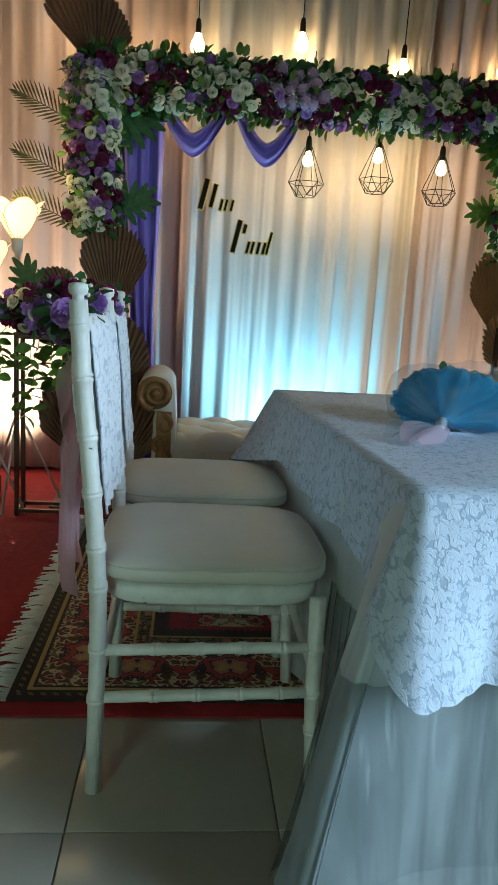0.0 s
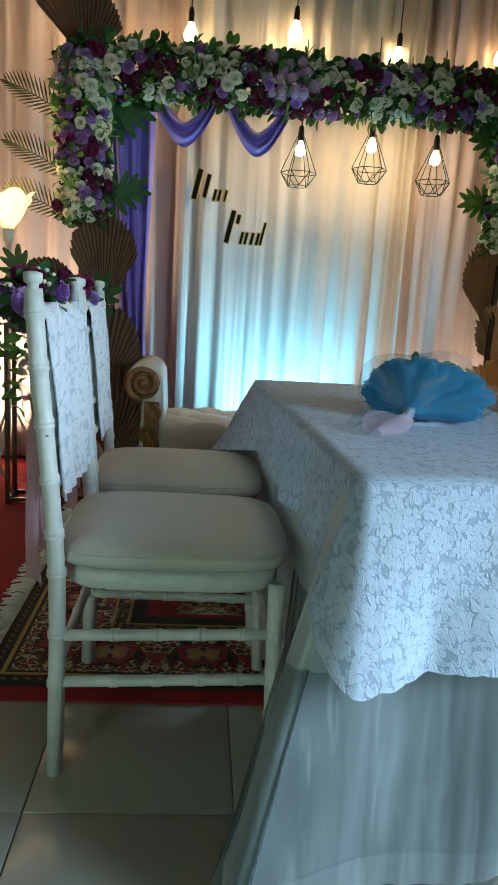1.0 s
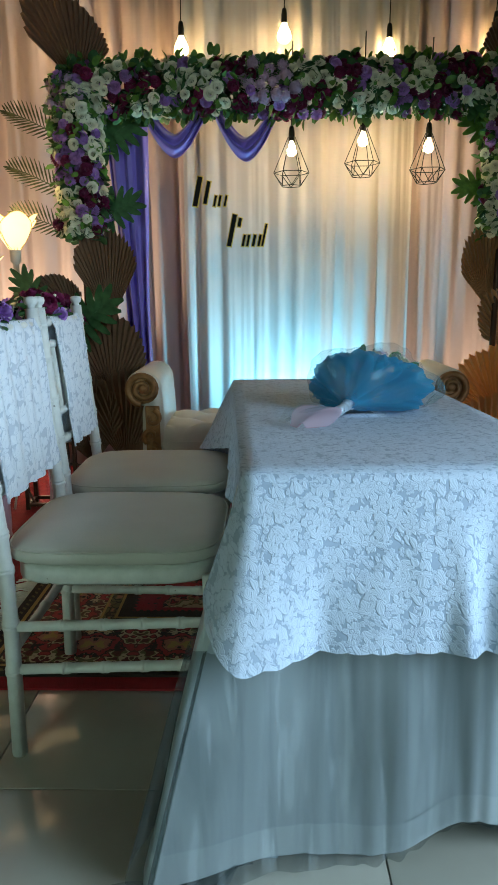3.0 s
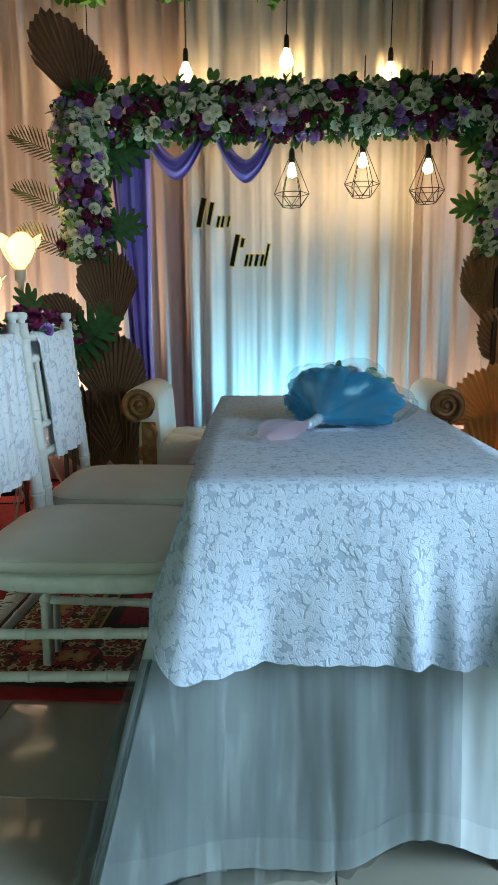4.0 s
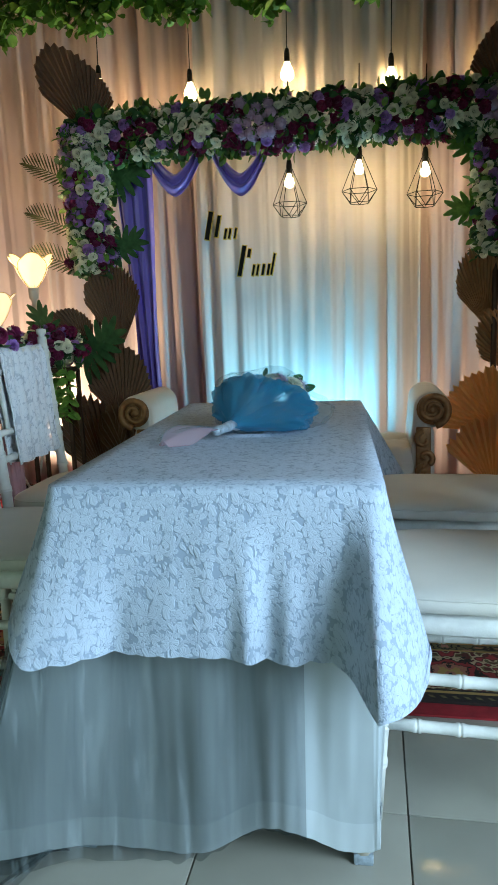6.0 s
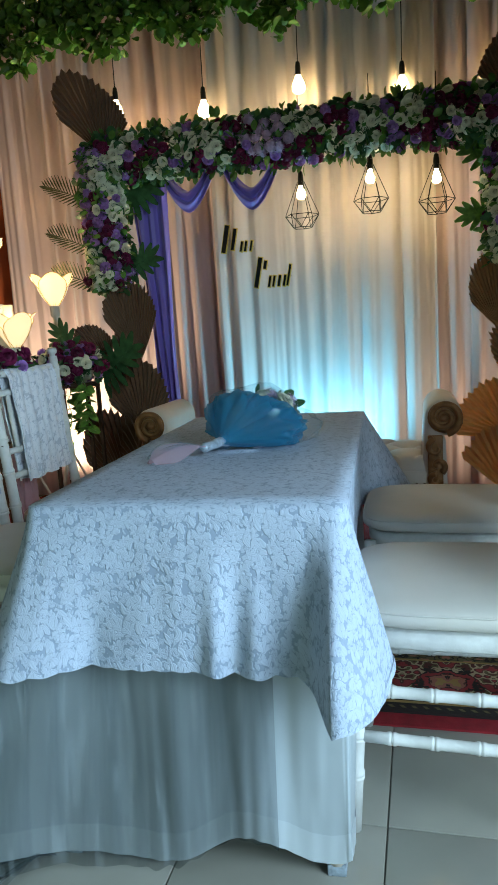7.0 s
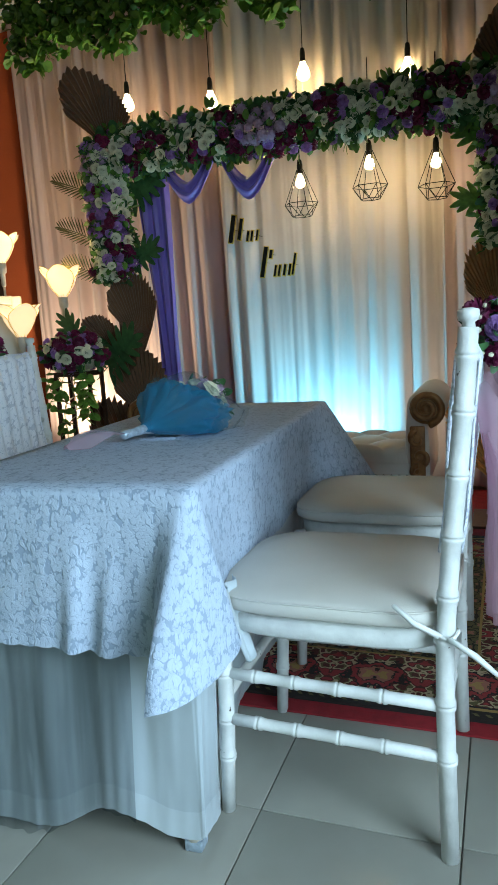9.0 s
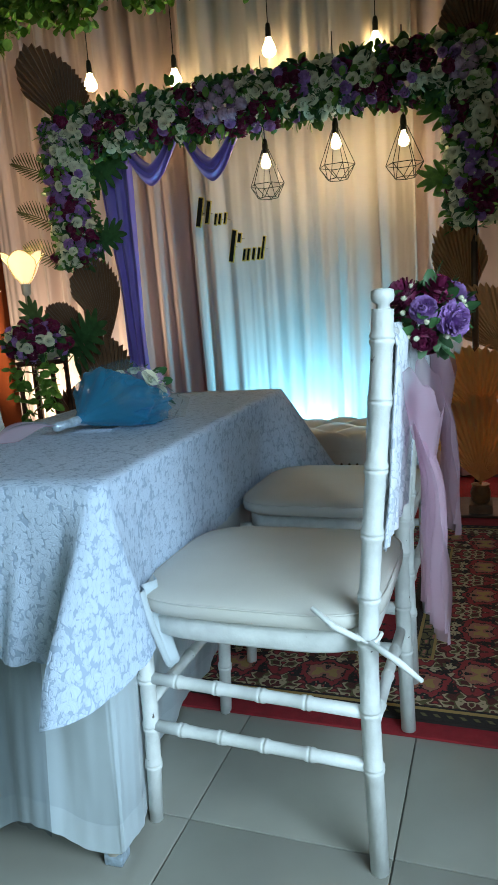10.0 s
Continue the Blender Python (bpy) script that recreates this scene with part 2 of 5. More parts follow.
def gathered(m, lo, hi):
    """Tulle that is denser where it is gathered into long upright folds, with fold highlights painted on."""
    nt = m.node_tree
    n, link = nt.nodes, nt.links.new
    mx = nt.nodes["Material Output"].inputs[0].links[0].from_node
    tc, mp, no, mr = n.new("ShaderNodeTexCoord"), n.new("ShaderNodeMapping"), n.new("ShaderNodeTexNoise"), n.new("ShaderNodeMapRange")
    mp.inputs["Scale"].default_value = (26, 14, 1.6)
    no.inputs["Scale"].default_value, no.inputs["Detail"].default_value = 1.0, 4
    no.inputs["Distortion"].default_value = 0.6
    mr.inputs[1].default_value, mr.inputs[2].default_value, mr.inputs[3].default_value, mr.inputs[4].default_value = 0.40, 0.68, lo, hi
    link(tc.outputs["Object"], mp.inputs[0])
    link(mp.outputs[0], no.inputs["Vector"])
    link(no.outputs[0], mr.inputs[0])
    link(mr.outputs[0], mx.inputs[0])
    # Bright streaks on the dark ground: light caught by the folds, put into the colour.
    streak, tone, glint = n.new("ShaderNodeTexNoise"), n.new("ShaderNodeMix"), n.new("ShaderNodeMapRange")
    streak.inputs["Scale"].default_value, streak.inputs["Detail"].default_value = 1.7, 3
    glint.inputs[1].default_value, glint.inputs[2].default_value = 0.56, 0.63
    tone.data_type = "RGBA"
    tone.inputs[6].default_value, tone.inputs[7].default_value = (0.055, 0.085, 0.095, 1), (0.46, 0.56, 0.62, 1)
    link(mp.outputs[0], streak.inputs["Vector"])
    link(streak.outputs[0], glint.inputs[0])
    link(glint.outputs[0], tone.inputs[0])
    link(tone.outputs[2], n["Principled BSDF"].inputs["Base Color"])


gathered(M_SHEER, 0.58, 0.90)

# ---- mesh helpers ----


def part(name, bm, material, parent=None, label="", smooth=True, at=None):
    me = bpy.data.meshes.new(name)
    bm.to_mesh(me)
    bm.free()
    if smooth:
        me.polygons.foreach_set("use_smooth", [True] * len(me.polygons))
    me.materials.append(material)
    ob = new(name, me)
    if parent is not None:
        ob.parent = parent
    if at is not None:
        ob.matrix_basis = at
    if label:
        ob["label"] = label
    return ob


def shared(name, mesh, parent, m):
    ob = new(name, mesh)
    ob.parent = parent
    ob.matrix_basis = m
    return ob


def empty(name, m=None):
    ob = new(name)
    ob.empty_display_size = 0.1
    if m is not None:
        ob.matrix_basis = m
    return ob


def box(bm, sx, sy, sz, m=None, bevel=0.0):
    r = bmesh.ops.create_cube(bm, size=1.0, matrix=(m or Matrix()) @ Matrix.Diagonal((sx, sy, sz, 1)))
    if bevel:
        edges = list({e for v in r["verts"] for e in v.link_edges})
        bmesh.ops.bevel(bm, geom=edges, offset=bevel, segments=2, affect="EDGES", profile=0.6)
    return bm


def tube(bm, pts, radius, segs=8, caps=True):
    """A round bar along pts; radius is one number or one a point."""
    pts = [Vector(p) for p in pts]
    rads = radius if isinstance(radius, (list, tuple)) else [radius] * len(pts)
    rings, side = [], None
    for i, p in enumerate(pts):
        d = (pts[min(i + 1, len(pts) - 1)] - pts[max(i - 1, 0)]).normalized()
        if side is None:
            side = d.orthogonal().normalized()
        side = (side - d * side.dot(d)).normalized()
        up = d.cross(side)
        rings.append([bm.verts.new(p + rads[i] * (math.cos(a) * side + math.sin(a) * up)) for a in [2 * math.pi * k / segs for k in range(segs)]])
    for a, b in zip(rings, rings[1:]):
        for k in range(segs):
            bm.faces.new((a[k], a[(k + 1) % segs], b[(k + 1) % segs], b[k]))
    if caps:
        bm.faces.new(rings[0][::-1])
        bm.faces.new(rings[-1])
    return bm


def lathe(bm, profile, segs=16, m=None):
    m = m or Matrix()
    rings = [[bm.verts.new(m @ Vector((r * math.cos(2 * math.pi * k / segs), r * math.sin(2 * math.pi * k / segs), z))) for k in range(segs)] for r, z in profile]
    for a, b in zip(rings, rings[1:]):
        for k in range(segs):
            bm.faces.new((a[k], a[(k + 1) % segs], b[(k + 1) % segs], b[k]))
    bm.faces.new(rings[0][::-1])
    bm.faces.new(rings[-1])
    return bm


def grid(bm, f, nu, nv, wrap=False):
    """A sheet of f(u, v) for u and v from 0 to 1."""
    rows = [[bm.verts.new(f(i / nu, j / nv)) for i in range(nu if wrap else nu + 1)] for j in range(nv + 1)]
    for a, b in zip(rows, rows[1:]):
        for i in range(nu):
            k = (i + 1) % nu if wrap else i + 1
            bm.faces.new((a[i], a[k], b[k], b[i]))
    return bm


def wob(x, y=0.0, z=0.0):
    return noise.noise((x, y, z))


def solid(ob, thickness):
    md = ob.modifiers.new("thickness", "SOLIDIFY")
    md.thickness, md.offset = thickness, 0
    return ob


def ease(a, b, x):
    x = min(1, max(0, (x - a) / (b - a)))
    return x * x * (3 - 2 * x)


def lerp(a, b, t):
    return a + (b - a) * t


# ---- room ----
X0, X1, Y0, Y1, TOP = -3.0, 2.45, -3.0, 4.15, 2.95


def structure(ob, label, category):
    return tagged(ob, label, category, kind="structure")


floor = part("floor", box(bmesh.new(), X1 - X0 + 0.4, Y1 - Y0 + 0.4, 0.1, pose((X0 + X1) / 2, (Y0 + Y1) / 2, -0.056)), M_GROUT, smooth=False)
structure(floor, "grey grout bed under glazed floor tiles", "floor")
ceiling = structure(part("ceiling", box(bmesh.new(), X1 - X0 + 0.4, Y1 - Y0 + 0.4, 0.1, pose((X0 + X1) / 2, (Y0 + Y1) / 2, TOP + 0.05)), M_CEIL, smooth=False), "plain off-white painted ceiling", "ceiling")


def wall(name, material, pieces, label):
    bm = bmesh.new()
    for x0, x1, y0, y1, z0, z1 in pieces:
        box(bm, x1 - x0, y1 - y0, z1 - z0, pose((x0 + x1) / 2, (y0 + y1) / 2, (z0 + z1) / 2))
    return structure(part(name, bm, material, smooth=False), label, "wall")


WX0, WX1, WZ0, WZ1 = -2.75, -1.77, 0.95, 2.30
wall("wall_north", M_WALL, [(X0 - 0.15, WX0, Y1, Y1 + 0.15, 0, TOP), (WX1, X1 + 0.15, Y1, Y1 + 0.15, 0, TOP), (WX0, WX1, Y1, Y1 + 0.15, 0, WZ0), (WX0, WX1, Y1, Y1 + 0.15, WZ1, TOP)], "orange-red painted wall with a barred window")
wall("wall_west", M_WALL, [(X0 - 0.15, X0, Y0, Y1, 0, TOP)], "orange-red painted side wall")
wall("wall_east", M_PLAIN, [(X1, X1 + 0.15, Y0, -0.35, 0, TOP), (X1, X1 + 0.15, 0.75, Y1, 0, TOP), (X1, X1 + 0.15, -0.35, 0.75, 2.1, TOP)], "plain cream painted side wall with a wide doorway")
SX0, SX1, SZ0, SZ1 = -2.6, -1.2, 0.9, 2.1
wall("wall_south", M_PLAIN, [(X0 - 0.15, SX0, Y0 - 0.15, Y0, 0, TOP), (SX1, X1 + 0.15, Y0 - 0.15, Y0, 0, TOP), (SX0, SX1, Y0 - 0.15, Y0, 0, SZ0), (SX0, SX1, Y0 - 0.15, Y0, SZ1, TOP)], "plain cream painted wall with a window opening")

# ---- backdrop ----


def curtain(name, x0, x1, y, z0, z1, material, label, pleat=0.085, depth=0.028, seed=0.0):
    n = int((x1 - x0) / 0.007)

    def f(u, v):
        x = lerp(x0, x1, u)
        w = x + 0.03 * wob(x * 3 + seed, v * 0.8) + 0.014 * wob(x * 9, seed, v)
        k = 2 * math.pi * (w + 0.035 * wob(x * 4.1, seed)) / pleat
        soft = max(0.15, 0.55 + 0.9 * wob(x * 3.3 + seed * 2, 3.1, v * 0.6))
        wave = depth * 0.9 * soft * math.sin(k) + depth * 1.5 * wob(x * 6 + seed, v * 0.9) + depth * 1.3 * (0.5 - abs(wob(x * 11 + seed, v * 0.6))) + depth * 0.35 * (0.5 - abs(wob(x * 27 + seed * 3, v * 0.8))) + depth * 0.10 * wob(x * 40 + seed, v * 1.6)
        return Vector((w, y + wave, lerp(z1, z0, v)))

    ob = part(name, grid(bmesh.new(), f, n, 26), material)
    solid(ob, 0.002)
    return tagged(ob, label, "curtain")


curtain("backdrop_curtain", -1.42, -0.02, 4.00, 0.02, 2.92, M_PEACH, "pale peach pleated backdrop curtain hanging to the floor", 0.13, 0.032, 1.0)
curtain("backdrop_curtain", -0.02, 1.20, 3.965, 0.02, 2.92, M_CURTAIN, "white pleated backdrop curtain lit cyan from below", 0.125, 0.028, 4.0)
curtain("backdrop_curtain", 1.16, 2.4, 4.00, 0.02, 2.92, M_PEACH, "pale peach pleated backdrop curtain beside the arch", 0.13, 0.032, 7.0)


def drape_column():
    """Purple satin hanging from the beam to the floor."""
    def f(u, v):
        z = lerp(1.82, 0.03, v)
        half = lerp(0.10, 0.055, ease(0, 0.55, v)) + 0.05 * ease(0.6, 1, v)
        x = lerp(-0.25, -0.20, v) + (u - 0.5) * 2 * half
        return Vector((x, 3.52 + 0.022 * math.sin(u * 19 + 2.5 * wob(v * 2, u * 2)) * (0.6 + wob(u * 5, 2)) + 0.015 * wob(u * 9, v * 4), z))
    ob = part("purple_drape", grid(bmesh.new(), f, 60, 30), M_PURPLE)
    solid(ob, 0.002)
    return tagged(ob, "purple satin drape hanging from the flower arch to the floor", "drape")


drape_column()


def swag(x0, x1, zt, zb, y, label):
    def f(u, v):
        a = 2 * u - 1
        x = lerp(x0, x1, u)
        sag = 1 - abs(a) ** 1.7
        low = zt - sag * (zt - zb) - 0.03
        top = low + 0.105 + 0.03 * abs(a)
        z = lerp(top, low, v)
        return Vector((x + 0.02 * (v - 0.5) * -a, y - 0.02 * sag + 0.018 * math.sin(v * 13 + 4 * u + wob(u * 4, v * 3)), z))
    ob = part("purple_swag", grid(bmesh.new(), f, 36, 18), M_PURPLE)
    solid(ob, 0.002)
    return tagged(ob, label, "drape", "swags under the beam")


swag(-0.19, 0.16, 1.87, 1.645, 3.47, "purple satin swag looped under the flower beam")
swag(0.14, 0.49, 1.87, 1.625, 3.46, "purple satin swag looped under the flower beam")

# ---- table ----
TABLE = pose(0.6255, 1.81, 0, 0, 0, 3.0)
HX, HY, TZ = 0.298, 0.638, 0.702

table = empty("table", TABLE)
tagged(table, "long table hidden under a white cloth", "table")
part("tabletop", box(bmesh.new(), 2 * HX - 0.02, 2 * HY - 0.02, 0.03, pose(0, 0, TZ - 0.022), 0.004), M_WOOD, table, smooth=False)
for sx in (-1, 1):
    for sy in (-1, 1):
        leg = part("leg", tube(bmesh.new(), [(sx * (HX - 0.055), sy * (HY - 0.05), TZ - 0.038), (sx * (HX - 0.035), sy * (HY + 0.028), 0.02)], 0.018, 10), M_WHITEMETAL, table)
        part("foot", box(bmesh.new(), 0.036, 0.036, 0.024, pose(sx * (HX - 0.035), sy * (HY + 0.026), 0.012), 0.004), M_RIBBON, leg, "square glide foot", smooth=False)


def rim(u, grow):
    """A point of the table's rounded outline, anticlockwise from the near left corner, and the outward way there."""
    r, a, b = 0.018, HX, HY
    lx, ly = 2 * (a - r), 2 * (b - r)
    arc = 0.16
    s = (u % 1) * (2 * lx + 2 * ly + 4 * arc)
    for cx, cy, length, ang in ((-a + r, -b + r, lx, -90), (a - r, -b + r, ly, 0), (a - r, b - r, lx, 90), (-a + r, b - r, ly, 180)):
        d = radians(ang)
        nx, ny = math.cos(d), math.sin(d)
        tx, ty = -ny, nx
        if s <= length:
            return Vector((cx + r * nx + tx * s + grow * nx, cy + r * ny + ty * s + grow * ny, 0)), Vector((nx, ny, 0))
        s -= length
        if s <= arc:
            e = d + s / arc * math.pi / 2
            ex, ey = cx + tx * length, cy + ty * length
            return Vector((ex + (r + grow) * math.cos(e), ey + (r + grow) * math.sin(e), 0)), Vector((math.cos(e), math.sin(e), 0))
        s -= arc
    return rim(0, grow)


def corner(p, sx, sy, reach):
    """1 at a corner of the table, 0 past reach metres from it."""
    return max(0.0, 1 - math.hypot(p.x - sx * HX, p.y - sy * HY) / reach)


def satin(u, v):
    u %= 1
    seam = ease(0, 0.02, min(u, 1 - u))
    p, n = rim(u, 0)
    front, left, right = max(0, -n.y), max(0, -n.x), max(0, n.x)
    along = (p.x + HX) / (2 * HX)
    near = 1 - ease(-HY, -HY + 0.24, p.y)
    ahead = min(1, 1.4 * front) * (0.05 + 0.065 * math.exp(-(along / 0.15) ** 2))
    aside = max(min(1, 1.4 * left) * lerp(-0.05, 0.185, near), front * 0.185 * math.exp(-(along / 0.22) ** 2)) if left + front > 0 else 0.0
    flare = max(0, n.y) * 0.06 - right * 0.095 * (1 - near)
    fold = math.sin(u * 150 + 3 * wob(u * 30)) * (0.0035 - 0.001 * left) * (1 - 0.6 * right) + 0.02 * wob(u * 40, v * 1.5) + 0.007 * abs(wob(u * 130, v * 1.1, 3.0)) * (1 - 0.5 * right)
    lift = 0.06 * front * math.exp(-((along - 0.68) / 0.16) ** 2) + 0.022 * corner(p, 1, -1, 0.2) + 0.006 * math.sin(u * 90)
    z = TZ - v * (TZ - 0.012 - lift)
    out = flare * v ** 1.35 + seam * fold * ease(0.05, 0.8, v) + 0.004
    q = p + n * out
    return Vector((q.x - aside * v ** 0.9, q.y - ahead * v ** 1.2, max(0.006, z)))


LACE = 0.292


def lace(u, v):
    u %= 1
    cu, su = math.cos(2 * math.pi * u), math.sin(2 * math.pi * u)
    p, n = rim(u, 0)
    front, left, right = max(0, -n.y), max(0, -n.x), max(0, n.x)
    along = (p.x + HX) / (2 * HX)
    near = 1 - ease(-HY, -HY + 0.2, p.y)
    flare = front * (0.045 + 0.065 * math.exp(-(along / 0.16) ** 2)) + left * lerp(0.0, 0.022, near) - right * lerp(0.018, -0.01, near) + max(0, n.y) * 0.04
    flare *= 1 - 0.9 * front * left
    cr, cl = corner(p, 1, -1, 0.12), corner(p, -1, -1, 0.10)
    cb, cf = corner(p, 1, 1, 0.30), corner(p, -1, 1, 0.26)
    ct = front * max(0.0, 1 - abs(p.x - HX + 0.018) / 0.042)
    drop = LACE + 0.02 * cr + 0.005 * ct - 0.03 * right - 0.11 * left + 0.05 * cb + 0.06 * cf + 0.002 * wob(u * 160)
    fold = 0.035 * math.exp(-((u - 0.098) / 0.006) ** 2) * v + 0.024 * math.exp(-((u - 0.082) / 0.005) ** 2) * v - 0.032 * math.exp(-((u - 0.026) / 0.008) ** 2) * v + 0.016 * math.sin(2 * math.pi * 17 * u + 3 * wob(cu * 4, su * 4)) * (0.5 + wob(cu * 2, su * 2, 5.0)) + 0.020 * wob(cu * 5, su * 5, v * 1.2) + 0.010 * (0.4 - abs(wob(cu * 13, su * 13, v)))
    fold += 0.085 * ct - 0.025 * front * math.exp(-((p.x - HX + 0.09) / 0.03) ** 2) * v + 0.02 * math.sin(u * 190 + 1.0) * cr
    out = 0.008 + 0.012 * max(front, left) * v + flare * v ** 1.2 + fold * ease(0, 0.9, v) * (1 - 0.7 * right) * (1 - 0.5 * cl) + 0.05 * cr * v + 0.20 * cb * v + 0.11 * cf * v
    q = p + n * out
    return Vector((q.x - 0.04 * v ** 1.3 * front * math.exp(-(along / 0.2) ** 2), q.y, TZ + 0.005 - v * drop))


def cloth(name, f, lift, material, label, nu, nv):
    bm = bmesh.new()
    grid(bm, f, nu, nv, True)
    inner = []
    bm.verts.ensure_lookup_table()
    top = [bm.verts[i] for i in range(nu)]
    for k in range(1, 9):
        c = 1 - k / 9
        inner.append([bm.verts.new((v.co.x * c, v.co.y * c, TZ + lift + 0.0012 * wob(v.co.x * c * 9, v.co.y * c * 9))) for v in top])
    for a, b in zip([top] + inner, inner):
        for i in range(nu):
            bm.faces.new((a[i], b[i], b[(i + 1) % nu], a[(i + 1) % nu]))
    bm.faces.new(inner[-1])
    ob = part(name, bm, material, at=TABLE)
    return tagged(ob, label, "tablecloth")


cloth("tablecloth", satin, 0.001, M_SATIN, "long white satin tablecloth trailing on the tiles", 640, 26)


def hem():
    """The turned-up hem along the bottom of the satin cloth."""
    ob = part("hem", grid(bmesh.new(), lambda u, v: satin(u, lerp(0.915, 0.998, v)) + rim(u, 0)[1] * 0.0015, 640, 3, True), M_HEM, bpy.data.objects["tablecloth"], "whiter doubled hem")
    return ob


hem()


def corner_flap(u, v):
    """The satin's free corner, hanging out under the lace over a chair leg."""
    w = lerp(0.045, 0.030, v)
    return Vector((HX + 0.030 + 0.035 * v ** 1.3 + 0.008 * math.sin(u * 11), -HY + 0.085 + (u - 0.5) * 2 * w, lerp(0.50, 0.335 + 0.02 * abs(2 * u - 1), v)))


solid(part("corner_flap", grid(bmesh.new(), corner_flap, 14, 10), M_HEM, bpy.data.objects["tablecloth"], "loose satin corner"), 0.002)


def overskirt():
    """A sheer tulle layer falling from under the lace to the floor along the front and near side."""
    def f(u, v):
        w = lerp(-0.12, 0.104, u)
        q = satin(w, lerp(0.418, 1.0, v))
        p, n = rim(w, 0)
        along = max(0, -n.y)
        k = 0.5 + v * 0.5
        gather = 0.009 + 0.045 * along * v * math.sin(math.pi * min(1, u * 1.15)) + (1 - 0.5 * v) * (0.009 * math.sin(u * 95 + 5 * wob(u * 14)) + 0.010 * wob(u * 44, v * 1.5)) * k
        return Vector((q.x + n.x * max(0.008, gather), q.y + n.y * max(0.008, gather), max(0.008, q.z + 0.004 * v * along)))
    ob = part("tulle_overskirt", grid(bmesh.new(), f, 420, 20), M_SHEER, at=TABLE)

    def trail(u, v):
        a = lerp(-0.30, -0.62, v)
        return Vector((a + 0.02 * wob(u * 5, v * 3), -0.70 - 0.26 * u * ease(0, 0.5, v) - 0.05 * v + 0.02 * wob(u * 4, v * 4, 3), 0.008 + 0.02 * (1 - v) * abs(wob(u * 6, v * 5)) + 0.012 * abs(wob(u * 9, v * 7, 1))))
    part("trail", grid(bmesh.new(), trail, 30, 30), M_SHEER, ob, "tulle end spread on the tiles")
    return tagged(ob, "sheer pale tulle overskirt hanging before the satin tablecloth", "tablecloth")


overskirt()
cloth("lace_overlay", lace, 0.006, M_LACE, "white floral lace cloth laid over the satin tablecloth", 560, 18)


def lace_edge(u, v):
    """A scalloped edging along the lace's lower border."""
    scallop = abs(math.sin(u * math.pi * 112))
    return lace(u, lerp(0.965, 1.0 + 0.012 * scallop, v)) + rim(u, 0)[1] * 0.0015


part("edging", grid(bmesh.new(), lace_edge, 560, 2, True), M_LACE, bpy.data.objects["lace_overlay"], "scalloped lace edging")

# ---- chairs ----


def bamboo(bm, pts, r, nodes, segs=10, taper=None):
    """A turned bar with raised rings at the given shares of its length."""
    pts = [Vector(p) for p in pts]
    total = sum((b - a).length for a, b in zip(pts, pts[1:]))

    def place(t):
        s = t * total
        for a, b in zip(pts, pts[1:]):
            if s <= (b - a).length + 1e-9:
                return a.lerp(b, s / (b - a).length)
            s -= (b - a).length
        return pts[-1]
    stops = {0.0: r, 1.0: r}
    for t in nodes:
        e = 0.006 / total
        stops.update({t - 2 * e: r, t - e: r * 1.17, t - 0.3 * e: r * 1.17, t: r * 0.97, t + 0.3 * e: r * 1.17, t + e: r * 1.17, t + 2 * e: r})
    ts = sorted(t for t in stops if 0 <= t <= 1)
    return tube(bm, [place(t) for t in ts], [stops[t] * (lerp(*taper, t) if taper else 1) for t in ts], segs)


BACK, FRONT, HALFB, HALFF, SEAT = -0.213, 0.213, 0.208, 0.19, 0.440


def post_x(z):
    return BACK - 0.048 * ease(0.35, 1.05, z) - 0.004


